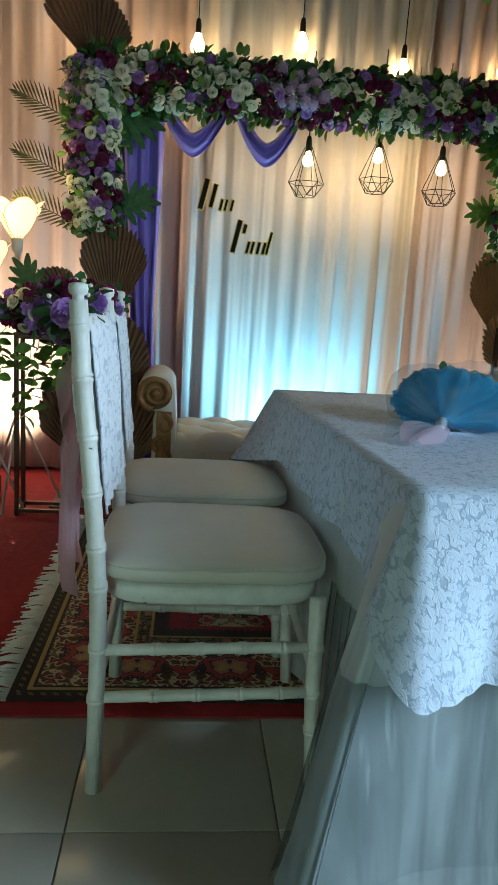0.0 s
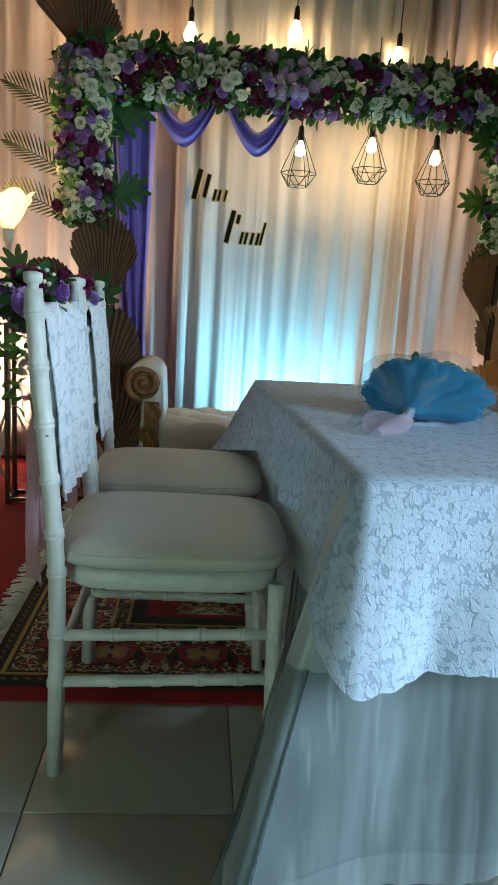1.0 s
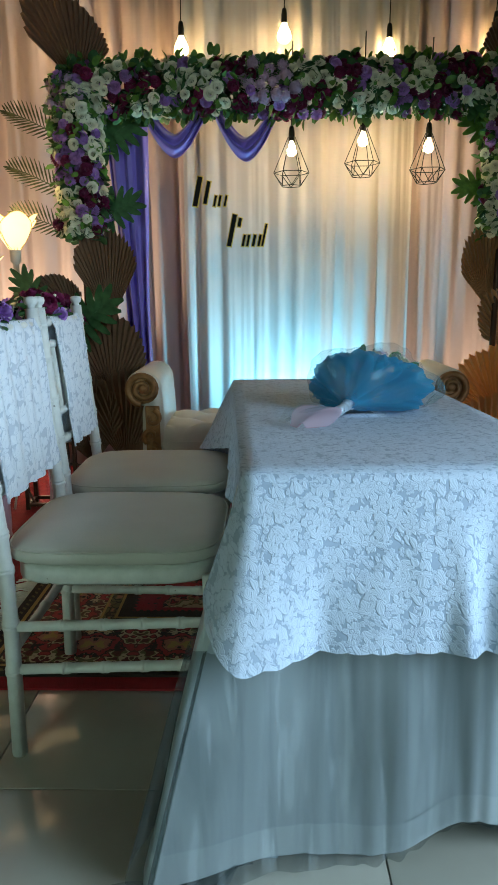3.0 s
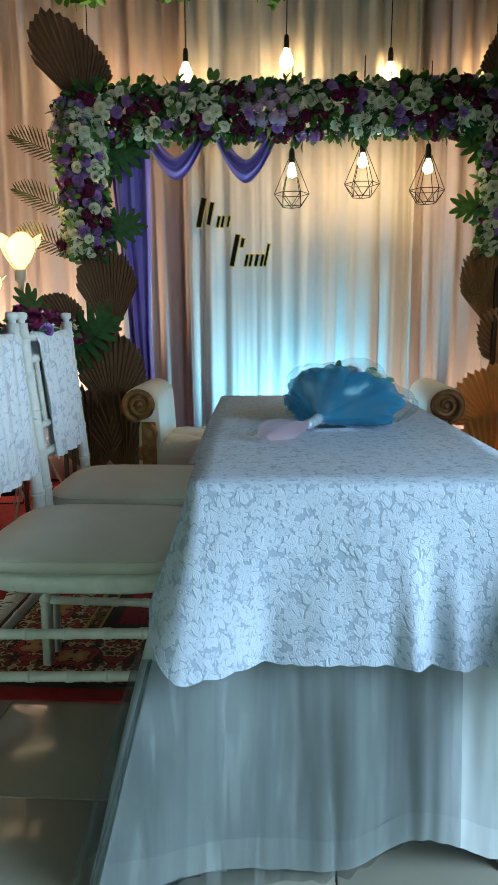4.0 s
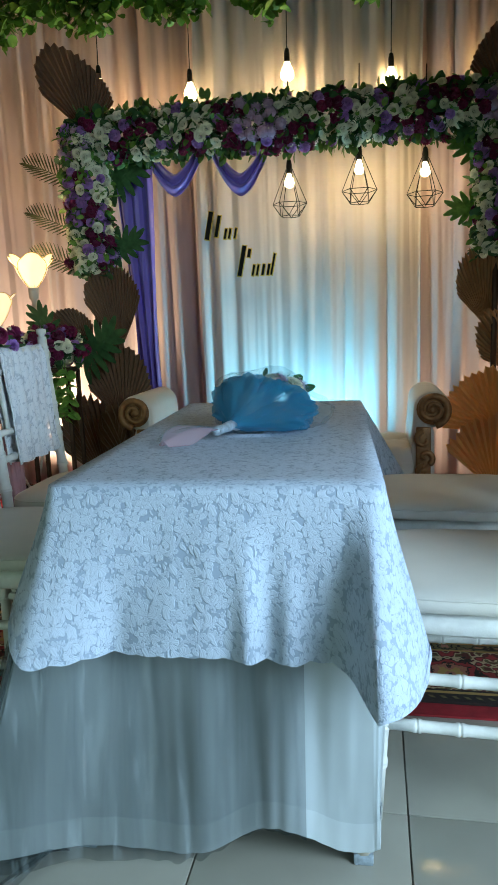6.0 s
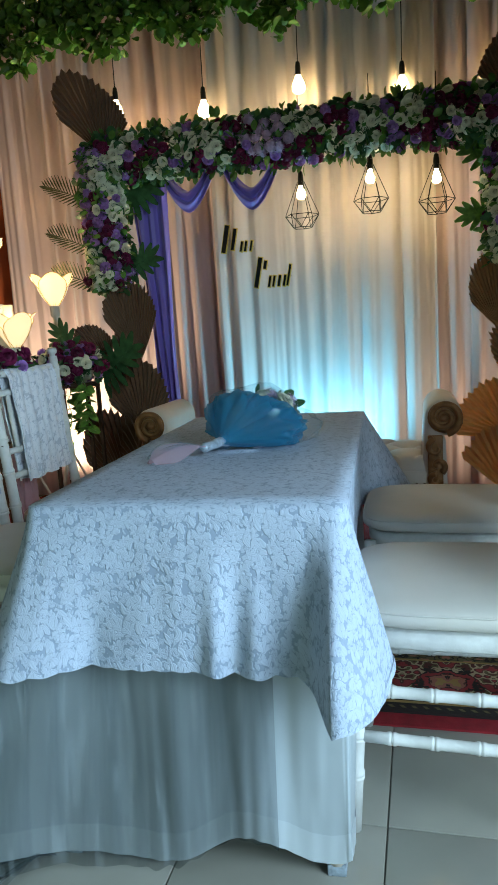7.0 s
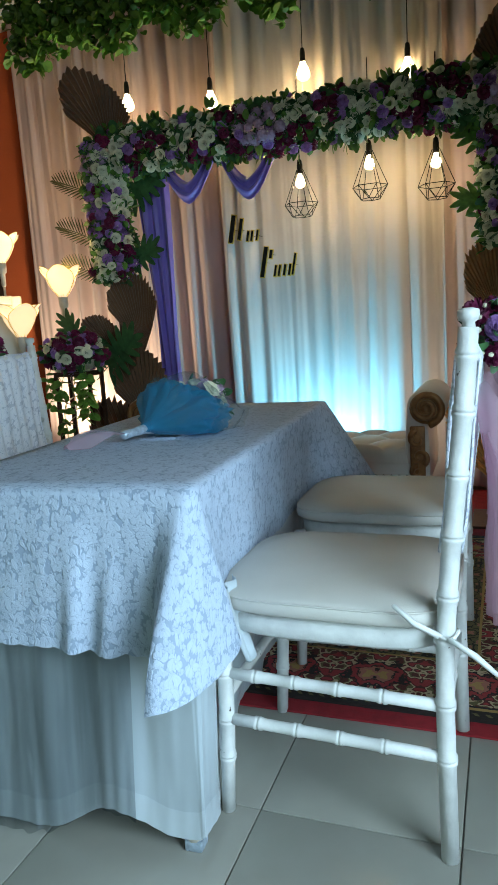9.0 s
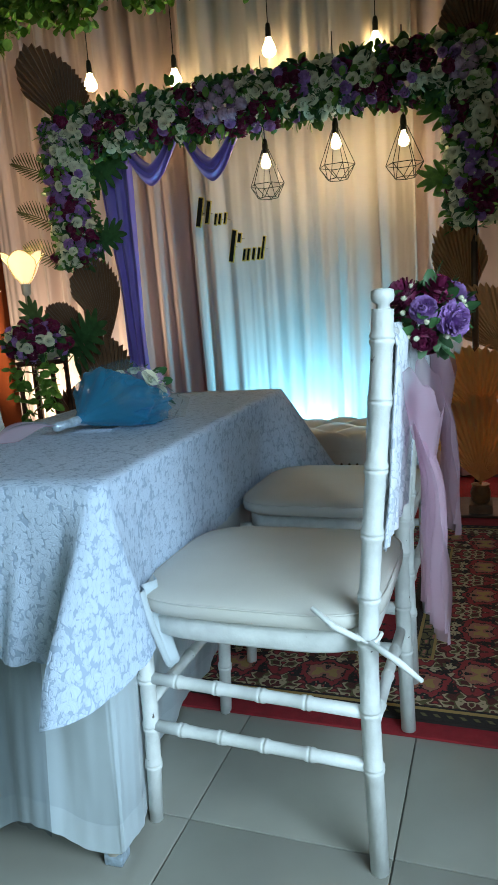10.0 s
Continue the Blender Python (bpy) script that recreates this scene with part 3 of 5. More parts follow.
def make_chair():
    chair = empty("banquet_chair")
    tagged(chair, "worn white painted bamboo-style banquet chair with a cream seat pad", "chair", "banquet chairs round the table")
    for s in (-1, 1):
        pts = [(post_x(z) + (-0.004 * (1 - z / 0.3) if z < 0.3 else 0), s * HALFB, z) for z in (0, 0.1, 0.2, 0.3, 0.42, 0.55, 0.7, 0.85, 0.965)]
        ob = part("back_post", bamboo(bmesh.new(), pts, 0.0165, (0.21, 0.32, 0.45, 0.53, 0.64, 0.75, 0.86, 0.955), 12), M_CHAIR, chair)
        part("finial", lathe(bmesh.new(), [(0.011, 0.963), (0.010, 0.972), (0.016, 0.976), (0.0175, 0.984), (0.0165, 0.992), (0.006, 0.995)], 14, pose(post_x(0.97), s * HALFB, 0)), M_CHAIR, ob)
        part("front_leg", bamboo(bmesh.new(), [(FRONT + 0.012, s * HALFF, 0), (FRONT, s * HALFF, 0.2), (FRONT - 0.004, s * HALFF, 0.415)], 0.017, (0.3, 0.5, 0.74), 12, (0.82, 1.0)), M_CHAIR, chair)
        for z in (0.205, 0.305):
            part("side_stretcher", bamboo(bmesh.new(), [(BACK, s * HALFB, z), (FRONT, s * HALFF, z + 0.004)], 0.0115, (0.25, 0.45, 0.65, 0.84)), M_CHAIR, chair)
    for z in (0.255,):
        part("front_stretcher", bamboo(bmesh.new(), [(FRONT, -HALFF, z), (FRONT, HALFF, z)], 0.011, (0.25, 0.5, 0.75)), M_CHAIR, chair)
        part("back_stretcher", bamboo(bmesh.new(), [(BACK, -HALFB, z), (BACK, HALFB, z)], 0.011, (0.25, 0.5, 0.75)), M_CHAIR, chair)
    for z in (0.925, 0.865, 0.68, 0.60):
        part("back_rail", bamboo(bmesh.new(), [(post_x(z), -HALFB, z), (post_x(z), HALFB, z)], 0.0105, (0.2, 0.5, 0.8)), M_CHAIR, chair)
    for k in range(5):
        y = lerp(-0.13, 0.13, k / 4)
        part("spindle", bamboo(bmesh.new(), [(post_x(0.68), y, 0.68), (post_x(0.865), y, 0.865)], 0.008, (0.5,)), M_CHAIR, chair)

    def outline(grow, n=44):
        pts = []
        for k in range(n):
            a = 2 * math.pi * k / n
            c, s = math.cos(a), math.sin(a)
            x = math.copysign(abs(c) ** 0.42, c) * (0.226 + grow)
            y = math.copysign(abs(s) ** 0.42, s) * (lerp(HALFB, HALFF + 0.012, (x + 0.2) / 0.4) + 0.006 + grow)
            pts.append((x, y))
        return pts

    def slab(levels):
        bm = bmesh.new()
        rings = [[bm.verts.new((x, y, z + dz * (x * x + y * y))) for x, y in outline(g)] for g, z, dz in levels]
        for a, b in zip(rings, rings[1:]):
            for k in range(44):
                bm.faces.new((a[k], a[(k + 1) % 44], b[(k + 1) % 44], b[k]))
        bm.faces.new(rings[0][::-1])
        bm.faces.new(rings[-1])
        return bm
    part("seat_frame", slab([(-0.03, 0.400, 0), (-0.012, 0.398, 0), (-0.006, 0.404, 0), (-0.006, SEAT - 0.006, 0), (-0.014, SEAT - 0.003, 0), (-0.03, SEAT, 0)]), M_CHAIR, chair)
    pad = part("seat_pad", slab([(-0.03, SEAT, 0), (-0.03, SEAT + 0.006, 0), (0.004, SEAT + 0.008, 0), (0.010, SEAT + 0.013, 0), (0.011, SEAT + 0.024, 0), (0.008, SEAT + 0.036, 0), (-0.006, SEAT + 0.044, 0), (-0.045, SEAT + 0.050, 0), (-0.10, SEAT + 0.052, 0), (-0.17, SEAT + 0.053, 0)]), M_SEAT, chair, "cream vinyl seat pad with piping")
    ring = outline(0.008)
    part("piping", tube(bmesh.new(), [(x, y, SEAT + 0.036) for x, y in ring + ring[:1]], 0.0022, 6, False), M_SEAT, pad)
    return chair


def lace_sash(y_mid=0.0, half=0.105, low=0.56, cut=0.0):
    """A lace strip folded over the chair's top rail."""
    def f(u, v):
        y = y_mid + (u - 0.5) * 2 * half * (1 + 0.08 * wob(v * 3, 2.0)) + 0.01 * wob(v * 4, 7)
        s = (v - 0.5) * 2
        drop = abs(s) * (0.94 - low) - 0.003 * math.sin(u * 20)
        x = post_x(0.94 - drop) + (0.0165 + 0.004 * math.sin(u * 38 + v * 2 + 2 * wob(v * 3, u * 4)) + 0.005 * wob(u * 7, v * 5)) * max(-1, min(1, s * 9))
        return Vector((x, y, 0.9405 - max(0, drop - 0.012)))
    return grid(bmesh.new(), f, 60, 50)


chair = make_chair()
CHAIRS = [(0.068, 1.612, 0.0), (0.055, 2.115, 1.5), (1.170, 1.465, 180.0), (1.158, 2.075, 180.0)]
chair.matrix_basis = pose(*CHAIRS[0][:2], 0, 0, 0, CHAIRS[0][2])
chairs = [chair] + [copy_thing(chair, pose(x, y, 0, 0, 0, r)) for x, y, r in CHAIRS[1:]]
for x, y, r in CHAIRS:
    ob = part("lace_chair_sash", lace_sash(*((0.0, 0.185) if x < 0.6 and y < 1.7 else (0.02, 0.145))), M_LACE2, at=pose(x, y, 0, 0, 0, r))
    for edge in (0.0, 1.0):
        full = ob.data
        rows, cols = 51, 61
        pts = [full.vertices[j * cols + (0 if edge == 0 else cols - 1)].co for j in range(rows)]
        part("border", tube(bmesh.new(), [Vector((p.x, p.y + 0.003 * abs(math.sin(j * 0.8)) * (1 if edge else -1), p.z)) for j, p in enumerate(pts)], 0.0028, 6), M_LACE2, ob, "scalloped lace border")
    tagged(ob, "white lace sash folded over the chair back", "chair sash", "lace sashes on the chairs")

# ---- bench ----


def make_bench():
    bench = empty("bench", pose(0.53, 3.20, 0, 0, 0, 0.5))
    tagged(bench, "cream tufted leather bench with scrolled arms and antique gold carving", "bench")
    w, d = 0.59, 0.22

    def top(u, v):
        x, y = lerp(-w, w, u), lerp(-d, d, v)
        a, b = x / 0.125, y / 0.11
        t1, t2 = a + b, a - b
        dimple = (abs(math.sin(math.pi * t1 / 2)) * abs(math.sin(math.pi * t2 / 2))) ** 0.45
        edge = min(1, (d - abs(y)) / 0.03, (w - abs(x)) / 0.03) ** 0.5 if abs(y) < d and abs(x) < w else 0
        return Vector((x, y, 0.375 + 0.05 * edge + 0.03 * dimple * edge))
    seat = part("seat", grid(bmesh.new(), top, 130, 54), M_LEATHER, bench, "cream button-tufted seat")
    part("seat_side", box(bmesh.new(), 2 * w, 2 * d, 0.07, pose(0, 0, 0.342), 0.008), M_LEATHER, bench)
    part("base_rail", box(bmesh.new(), 2 * w + 0.02, 2 * d + 0.012, 0.045, pose(0, 0, 0.283), 0.01), M_GOLD, bench)
    bm = bmesh.new()
    for k in range(36):
        bmesh.ops.create_icosphere(bm, subdivisions=1, radius=0.0065, matrix=pose(lerp(-w + 0.02, w - 0.02, k / 35), -d - 0.003, 0.318))
    tagged(part("nail_trim", bm, M_NAIL, seat), kind="stuff")
    for sx in (-1, 1):
        m = pose(sx * (w + 0.035), 0, 0, 0, 0, 0)
        # rolled arm: a scroll section drawn along the depth
        bm = bmesh.new()
        sect = [(sx * (-0.055), 0.30), (sx * (-0.06), 0.45)] + [(sx * (0.028 + 0.078 * math.cos(radians(a))), 0.605 + 0.078 * math.sin(radians(a))) for a in range(170, -91, -13)] + [(sx * 0.035, 0.50), (sx * 0.04, 0.30)]
        rings = []
        for y, g in ((-d + 0.0, 0.93), (-d + 0.012, 1.0), (d - 0.012, 1.0), (d, 0.93)):
            cx = sum(p[0] for p in sect) / len(sect)
            cz = sum(p[1] for p in sect) / len(sect)
            rings.append([bm.verts.new(m @ Vector((cx + (px - cx) * g, y, cz + (pz - cz) * g))) for px, pz in sect])
        n = len(sect)
        for a, b in zip(rings, rings[1:]):
            for k in range(n):
                bm.faces.new((a[k], a[(k + 1) % n], b[(k + 1) % n], b[k]))
        bm.faces.new(rings[0][::-1]), bm.faces.new(rings[-1])
        bmesh.ops.recalc_face_normals(bm, faces=bm.faces)
        arm = part("arm", bm, M_LEATHER, bench, "cream rolled arm")
        bm = bmesh.new()
        pts, rad = [], []
        for k in range(46):
            a = radians(-80 + k * 15)
            r = lerp(0.070, 0.012, k / 45)
            pts.append(m @ Vector((sx * (0.028 + r * math.cos(a)), -d - 0.012, 0.605 + r * math.sin(a))))
            rad.append(lerp(0.016, 0.008, k / 45))
        tube(bm, pts, rad, 8)
        lathe(bm, [(0.02, 0), (0.018, 0.012), (0.008, 0.018)], 12, m @ pose(sx * 0.028, -d - 0.006, 0.605, 90))
        lathe(bm, [(0.066, 0), (0.066, 0.008), (0.055, 0.01)], 20, m @ pose(sx * 0.028, -d + 0.002, 0.605, 90))
        part("scroll", bm, M_GOLD, arm, "carved antique gold scroll")
        bm = bmesh.new()
        for k, (cx, cz, r, a0, a1) in enumerate([(-0.005, 0.475, 0.040, 100, 400), (0.0, 0.40, 0.035, -60, 250), (-0.01, 0.335, 0.03, 80, 380)]):
            pts = [m @ Vector((sx * (cx + lerp(r, 0.006, j / 20) * math.cos(radians(lerp(a0, a1, j / 20)))), -d - 0.012, cz + lerp(r, 0.006, j / 20) * math.sin(radians(lerp(a0, a1, j / 20))))) for j in range(21)]
            tube(bm, pts, [lerp(0.014, 0.006, j / 20) for j in range(21)], 7)
        box(bm, 0.062, 0.016, 0.26, m @ pose(sx * -0.008, -d - 0.003, 0.40), 0.006)
        part("carving", bm, M_GOLD, arm, "carved antique gold panel")
        for sy in (-1, 1):
            part("leg", lathe(bmesh.new(), [(0.016, 0.0), (0.02, 0.02), (0.015, 0.06), (0.028, 0.16), (0.034, 0.22), (0.03, 0.262)], 12, pose(sx * (w - 0.04), sy * (d - 0.04), 0)), M_GOLD, bench)
    return bench


make_bench()

# ---- flowers and leaves ----


def petal(bm, m, w, l, cup=0.3, fold=0.0, nl=3, reach=0.80):
    """A cupped petal or leaf from the origin along +y."""
    rows = []
    for j in range(nl + 1):
        t = j / nl
        half = w * math.sin(math.pi * (0.12 + reach * t)) ** 0.8
        z = cup * l * t * t
        rows.append([bm.verts.new(m @ Vector((-half, l * t, z + fold * half))), bm.verts.new(m @ Vector((0, l * t, z))), bm.verts.new(m @ Vector((half, l * t, z + fold * half)))])
    for a, b in zip(rows, rows[1:]):
        for k in range(2):
            bm.faces.new((a[k], a[k + 1], b[k + 1], b[k]))


def finish(name, bm, material):
    me = bpy.data.meshes.new(name)
    bm.to_mesh(me)
    bm.free()
    me.polygons.foreach_set("use_smooth", [True] * len(me.polygons))
    me.materials.append(material)
    return me


def rose_mesh(material, rnd, r=0.030):
    """A half-open rose that faces +z: rings of broad cupped petals round a tight heart."""
    bm = bmesh.new()
    for n, r0, r1, h0, h1, turn in ((3, 0.10, 0.22, -0.1, 0.62, 0), (4, 0.22, 0.46, -0.2, 0.60, 40), (5, 0.34, 0.78, -0.3, 0.42, 15), (5, 0.40, 1.02, -0.35, 0.14, 50)):
        for k in range(n):
            mid = 2 * math.pi * k / n + radians(turn) + rnd.uniform(-0.15, 0.15)
            half = 2 * math.pi / n * 0.95
            lip = rnd.uniform(0.92, 1.08)
            rows = []
            for t in (0.0, 0.45, 0.8, 1.0):
                row = []
                for q in (-1, -0.5, 0, 0.5, 1):
                    a = mid + q * half
                    round_off = 1 - 0.22 * q * q * t
                    rad = r * (lerp(r0, r1, t ** 1.4) * lip + 0.05 * q * q * t)
                    z = r * lerp(h0, h1, (math.sin(t * math.pi * 0.56)) * round_off)
                    row.append(bm.verts.new((rad * math.cos(a), rad * math.sin(a), z)))
                rows.append(row)
            for a, b in zip(rows, rows[1:]):
                for j in range(4):
                    bm.faces.new((a[j], a[j + 1], b[j + 1], b[j]))
    return finish("rose", bm, material)


def pompom_mesh(material, rnd, r=0.027, n=62):
    """A round, many-petalled head that faces +z."""
    bm = bmesh.new()
    thin = (62 / n) ** 0.5
    for k in range(n):
        z = 1 - 1.5 * (k + 0.5) / n
        a = k * 2.39996
        s = math.sqrt(max(0, 1 - z * z))
        d = Vector((s * math.cos(a), s * math.sin(a), z))
        m = d.to_track_quat("Y", "Z").to_matrix().to_4x4()
        petal(bm, m @ pose(0, r * 0.35, 0, rnd.uniform(-18, 18), 0, 0), r * 0.27 * thin, r * rnd.uniform(0.56, 0.68), 0.25, 0.4, 1 if n < 70 else 2, 0.62)
    bmesh.ops.create_icosphere(bm, subdivisions=1, radius=r * 0.76)
    return finish("pompom_flower", bm, material)


def cluster_mesh(material, rnd, r=0.036):
    """A head of many small four-petalled florets."""
    bm = bmesh.new()
    for k in range(24):
        z = 1 - 1.25 * (k + 0.5) / 24
        a = k * 2.39996
        s = math.sqrt(max(0, 1 - z * z))
        d = Vector((s * math.cos(a), s * math.sin(a), z))
        m = Matrix.Translation(d * r * rnd.uniform(0.8, 1.0)) @ d.to_track_quat("Z", "Y").to_matrix().to_4x4()
        for q in range(4):
            petal(bm, m @ pose(0, 0, 0, 12, 0, 90 * q + k * 20), r * 0.13, r * 0.27, 0.1, 0, 1)
    bmesh.ops.create_icosphere(bm, subdivisions=2, radius=r * 0.78)
    return finish("floret_cluster", bm, material)


def leaf(bm, at, way, size, rnd, width=0.34):
    q = way.to_track_quat("Y", "Z").to_matrix().to_4x4()
    petal(bm, Matrix.Translation(at) @ q @ pose(0, 0, 0, 0, rnd.uniform(-60, 60), 0), size * width, size, rnd.uniform(-0.35, 0.1), 0.25, 3)


rnd = random.Random(5)
ROSES = [rose_mesh(M_WHITEFL, rnd, 0.027) for _ in range(3)]
LILACS = [pompom_mesh(M_LILAC, rnd, 0.027) for _ in range(2)]
WINES = [pompom_mesh(M_WINE, rnd, 0.028) for _ in range(2)]
BIGLILACS = [pompom_mesh(M_LILAC, rnd, 0.025, 110) for _ in range(2)]
BIGWINES = [pompom_mesh(M_WINE, rnd, 0.025, 110) for _ in range(2)]
PALES = [cluster_mesh(M_PALELILAC, rnd, 0.032) for _ in range(2)]
WHITELETS = [cluster_mesh(M_WHITEFL, rnd, 0.020) for _ in range(1)]


def choose(p, rnd, seed):
    a = 1.5 * wob(p.x * 7.5 + seed, p.y * 3, p.z * 7.5) + rnd.uniform(-0.15, 0.15)
    if a > 0.12:
        return "rose", ROSES
    if a > -0.02:
        return ("rose", ROSES) if rnd.random() < 0.55 else ("lilac_flower", LILACS)
    if a > -0.22:
        return ("lilac_flower", LILACS) if rnd.random() < 0.6 else ("wine_flower", WINES)
    return ("wine_flower", WINES) if rnd.random() < 0.6 else ("lilac_flower", LILACS)


def garland(name, a, b, rad, count, label, seed, pales=(), face=None):
    """Flowers and leaves packed round a bar from a to b."""
    rnd = random.Random(seed)
    a, b = Vector(a), Vector(b)
    along = (b - a).normalized()
    side = Vector((0, -1, 0))
    up = along.cross(side).normalized()
    root = tagged(empty(name, Matrix.Translation(a)), label, "flower garland")
    made, tries = [], 0
    while len(made) < count and tries < 12000:
        tries += 1
        t = rnd.random()
        ang = rnd.triangular(-1.0, 1.0, 0.0) * radians(120)
        rr = rad * (1 + 0.22 * wob(t * 9 + seed, ang * 1.3)) * rnd.uniform(0.78, 1.08)
        d = math.cos(ang) * side + math.sin(ang) * up
        p = along * ((b - a).length * t) + d * rr
        if any((p - q).length < 0.036 for q in made):
            continue
        made.append(p)
        world_p = a + p
        pale = any((world_p - Vector(c)).length < r for c, r in pales)
        kind, meshes = ("hydrangea_head", PALES) if pale and rnd.random() < 0.8 else choose(world_p, rnd, seed * 0.0)
        way = (d + 0.5 * Vector((0, -1, 0)) + Vector((rnd.uniform(-0.4, 0.4), rnd.uniform(-0.4, 0.4), rnd.uniform(-0.4, 0.4)))).normalized()
        m = Matrix.Translation(p) @ way.to_track_quat("Z", "Y").to_matrix().to_4x4() @ Matrix.Scale(rnd.uniform(0.78, 1.12), 4)
        shared(kind, rnd.choice(meshes), root, m)
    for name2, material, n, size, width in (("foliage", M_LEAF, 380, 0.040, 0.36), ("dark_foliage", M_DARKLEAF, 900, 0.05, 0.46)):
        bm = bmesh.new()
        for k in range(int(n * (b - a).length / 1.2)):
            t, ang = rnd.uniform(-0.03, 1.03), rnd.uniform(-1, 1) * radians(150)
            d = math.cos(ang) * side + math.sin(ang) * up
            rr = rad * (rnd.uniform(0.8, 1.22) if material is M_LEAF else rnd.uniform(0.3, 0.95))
            p = along * ((b - a).length * t) + d * rr
            way = (d + Vector((rnd.uniform(-1, 1), rnd.uniform(-0.6, 0.6), rnd.uniform(-1, 1)))).normalized()
            leaf(bm, p, way, size * rnd.uniform(0.7, 1.2), rnd, width)
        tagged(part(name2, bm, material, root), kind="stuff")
    bm = bmesh.new()
    for k in range(int(170 * (b - a).length)):
        t, ang = rnd.random(), rnd.uniform(-1, 1) * radians(130)
        d = math.cos(ang) * side + math.sin(ang) * up
        p = along * ((b - a).length * t) + d * rad * rnd.uniform(1.0, 1.25)
        q = d.to_track_quat("Z", "Y").to_matrix().to_4x4()
        for j in range(4):
            petal(bm, Matrix.Translation(p) @ q @ pose(0, 0, 0, 15, 0, 90 * j), 0.0025, 0.0065, 0, 0, 1)
    tagged(part("tiny_blossoms", bm, M_WHITEFL, root), kind="stuff")
    return root


ARCHY = 3.40
arch = tagged(empty("flower_arch", pose(0, 0, 0)), "slim dark metal arch carrying flower garlands", "arch")
for x in (-0.455, 1.495):
    part("post", tube(bmesh.new(), [(x, ARCHY + 0.03, 0), (x, ARCHY + 0.03, 1.9)], 0.014, 10), M_BRONZE, arch)
    part("foot", box(bmesh.new(), 0.30, 0.30, 0.012, pose(x, ARCHY + 0.03, 0.012), 0.004), M_BRONZE, arch, smooth=False)
part("beam", tube(bmesh.new(), [(-0.455, ARCHY + 0.03, 1.89), (1.495, ARCHY + 0.03, 1.89)], 0.014, 10), M_BRONZE, arch)
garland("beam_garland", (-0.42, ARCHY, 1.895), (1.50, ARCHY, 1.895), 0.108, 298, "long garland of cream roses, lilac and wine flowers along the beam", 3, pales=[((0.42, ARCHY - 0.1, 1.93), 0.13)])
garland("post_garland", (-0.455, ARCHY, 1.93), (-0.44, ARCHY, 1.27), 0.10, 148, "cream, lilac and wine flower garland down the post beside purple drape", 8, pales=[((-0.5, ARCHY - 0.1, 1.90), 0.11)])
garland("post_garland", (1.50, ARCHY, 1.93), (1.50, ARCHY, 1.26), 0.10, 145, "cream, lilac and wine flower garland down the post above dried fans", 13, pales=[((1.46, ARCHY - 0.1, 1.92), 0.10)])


def fan_leaf(at, length, spread, turn, tilt, material, label, seed, slant=0.0, yaw=0.0, shape=None):
    """A pleated dried palm fan: at its stalk, turned by turn degrees from upright in its plane. slant trims one side shorter."""
    n = 20

    def f(u, v):
        k = round(u * 2 * n)
        a = radians((u - 0.5) * spread)
        side = 2 * u - 1
        tip = length * (1 - 0.16 * abs(side) ** 2.5) * (1 - slant * u) * (1 + 0.10 * wob(u * 13, seed * 3.7))
        if shape:
            g = u * (len(shape) - 1)
            i = min(int(g), len(shape) - 2)
            tip = length * lerp(shape[i], shape[i + 1], g - i) * (1 + 0.05 * wob(u * 31, seed))
        tip *= 1.0 if k % 2 else 0.95
        r = lerp(0.012, tip, v)
        pleat = (0.5 if k % 2 else -0.5) * r * radians(spread) / n * 0.62
        return Vector((r * math.sin(a), pleat - 0.22 * r * r * (0.6 + side * side) / length, r * math.cos(a)))
    bm = grid(bmesh.new(), f, 2 * n, 8)
    root = tagged(empty("dried_palm_fan", pose(*at, tilt, turn, yaw)), label, "dried leaf", "dried palm fans")
    blade = part("blade", bm, material, root, smooth=False)
    solid(blade, 0.0012)
    part("stalk", tube(bmesh.new(), [(0, 0, -0.16), (0, -0.003, 0.0), (0, -0.006, 0.05)], [0.006, 0.006, 0.003], 8), material, root)
    return root


BROWN, GOLDEN = "dark brown dried palm fan fixed on the arch", "golden dried palm fan beside the bench"
SPEAR = (0.62, 0.88, 0.98, 0.84, 0.70, 0.60, 0.52, 0.45)
fan_leaf((-0.45, 3.47, 1.93), 0.46, 95, 2, 4, M_FAN, BROWN, 1, shape=SPEAR)
fan_leaf((1.52, 3.47, 1.93), 0.46, 95, -2, 4, M_FAN, BROWN, 2, shape=SPEAR[::-1])
TALL = (0.55, 0.74, 0.90, 1.0, 0.95, 0.86, 0.70, 0.55)
fan_leaf((-0.36, 3.46, 0.86), 0.46, 58, 2, 5, M_FAN, BROWN, 3, shape=(0.66, 0.84, 0.92, 1.0, 0.97, 0.93, 0.84, 0.7))
fan_leaf((-0.52, 3.46, 0.86), 0.28, 92, -30, 5, M_FAN, BROWN, 4, shape=TALL)
fan_leaf((-0.36, 3.44, 0.48), 0.46, 84, 6, 5, M_FAN, BROWN, 5, shape=TALL)
fan_leaf((-0.30, 3.41, 0.16), 0.52, 84, 10, 5, M_FAN, BROWN, 6, shape=TALL)
fan_leaf((-0.46, 3.42, 0.16), 0.52, 80, -4, 5, M_FAN, BROWN, 11, shape=TALL)
fan_leaf((1.47, 3.48, 0.93), 0.38, 66, -10, 5, M_FANBRONZE, BROWN, 7, shape=TALL)
fan_leaf((1.62, 3.48, 0.70), 0.36, 80, -24, 5, M_FANBRONZE, BROWN, 8, shape=TALL)
fan_leaf((1.52, 3.38, 0.43), 0.34, 112, -22, 6, M_FANGOLD, GOLDEN, 9)
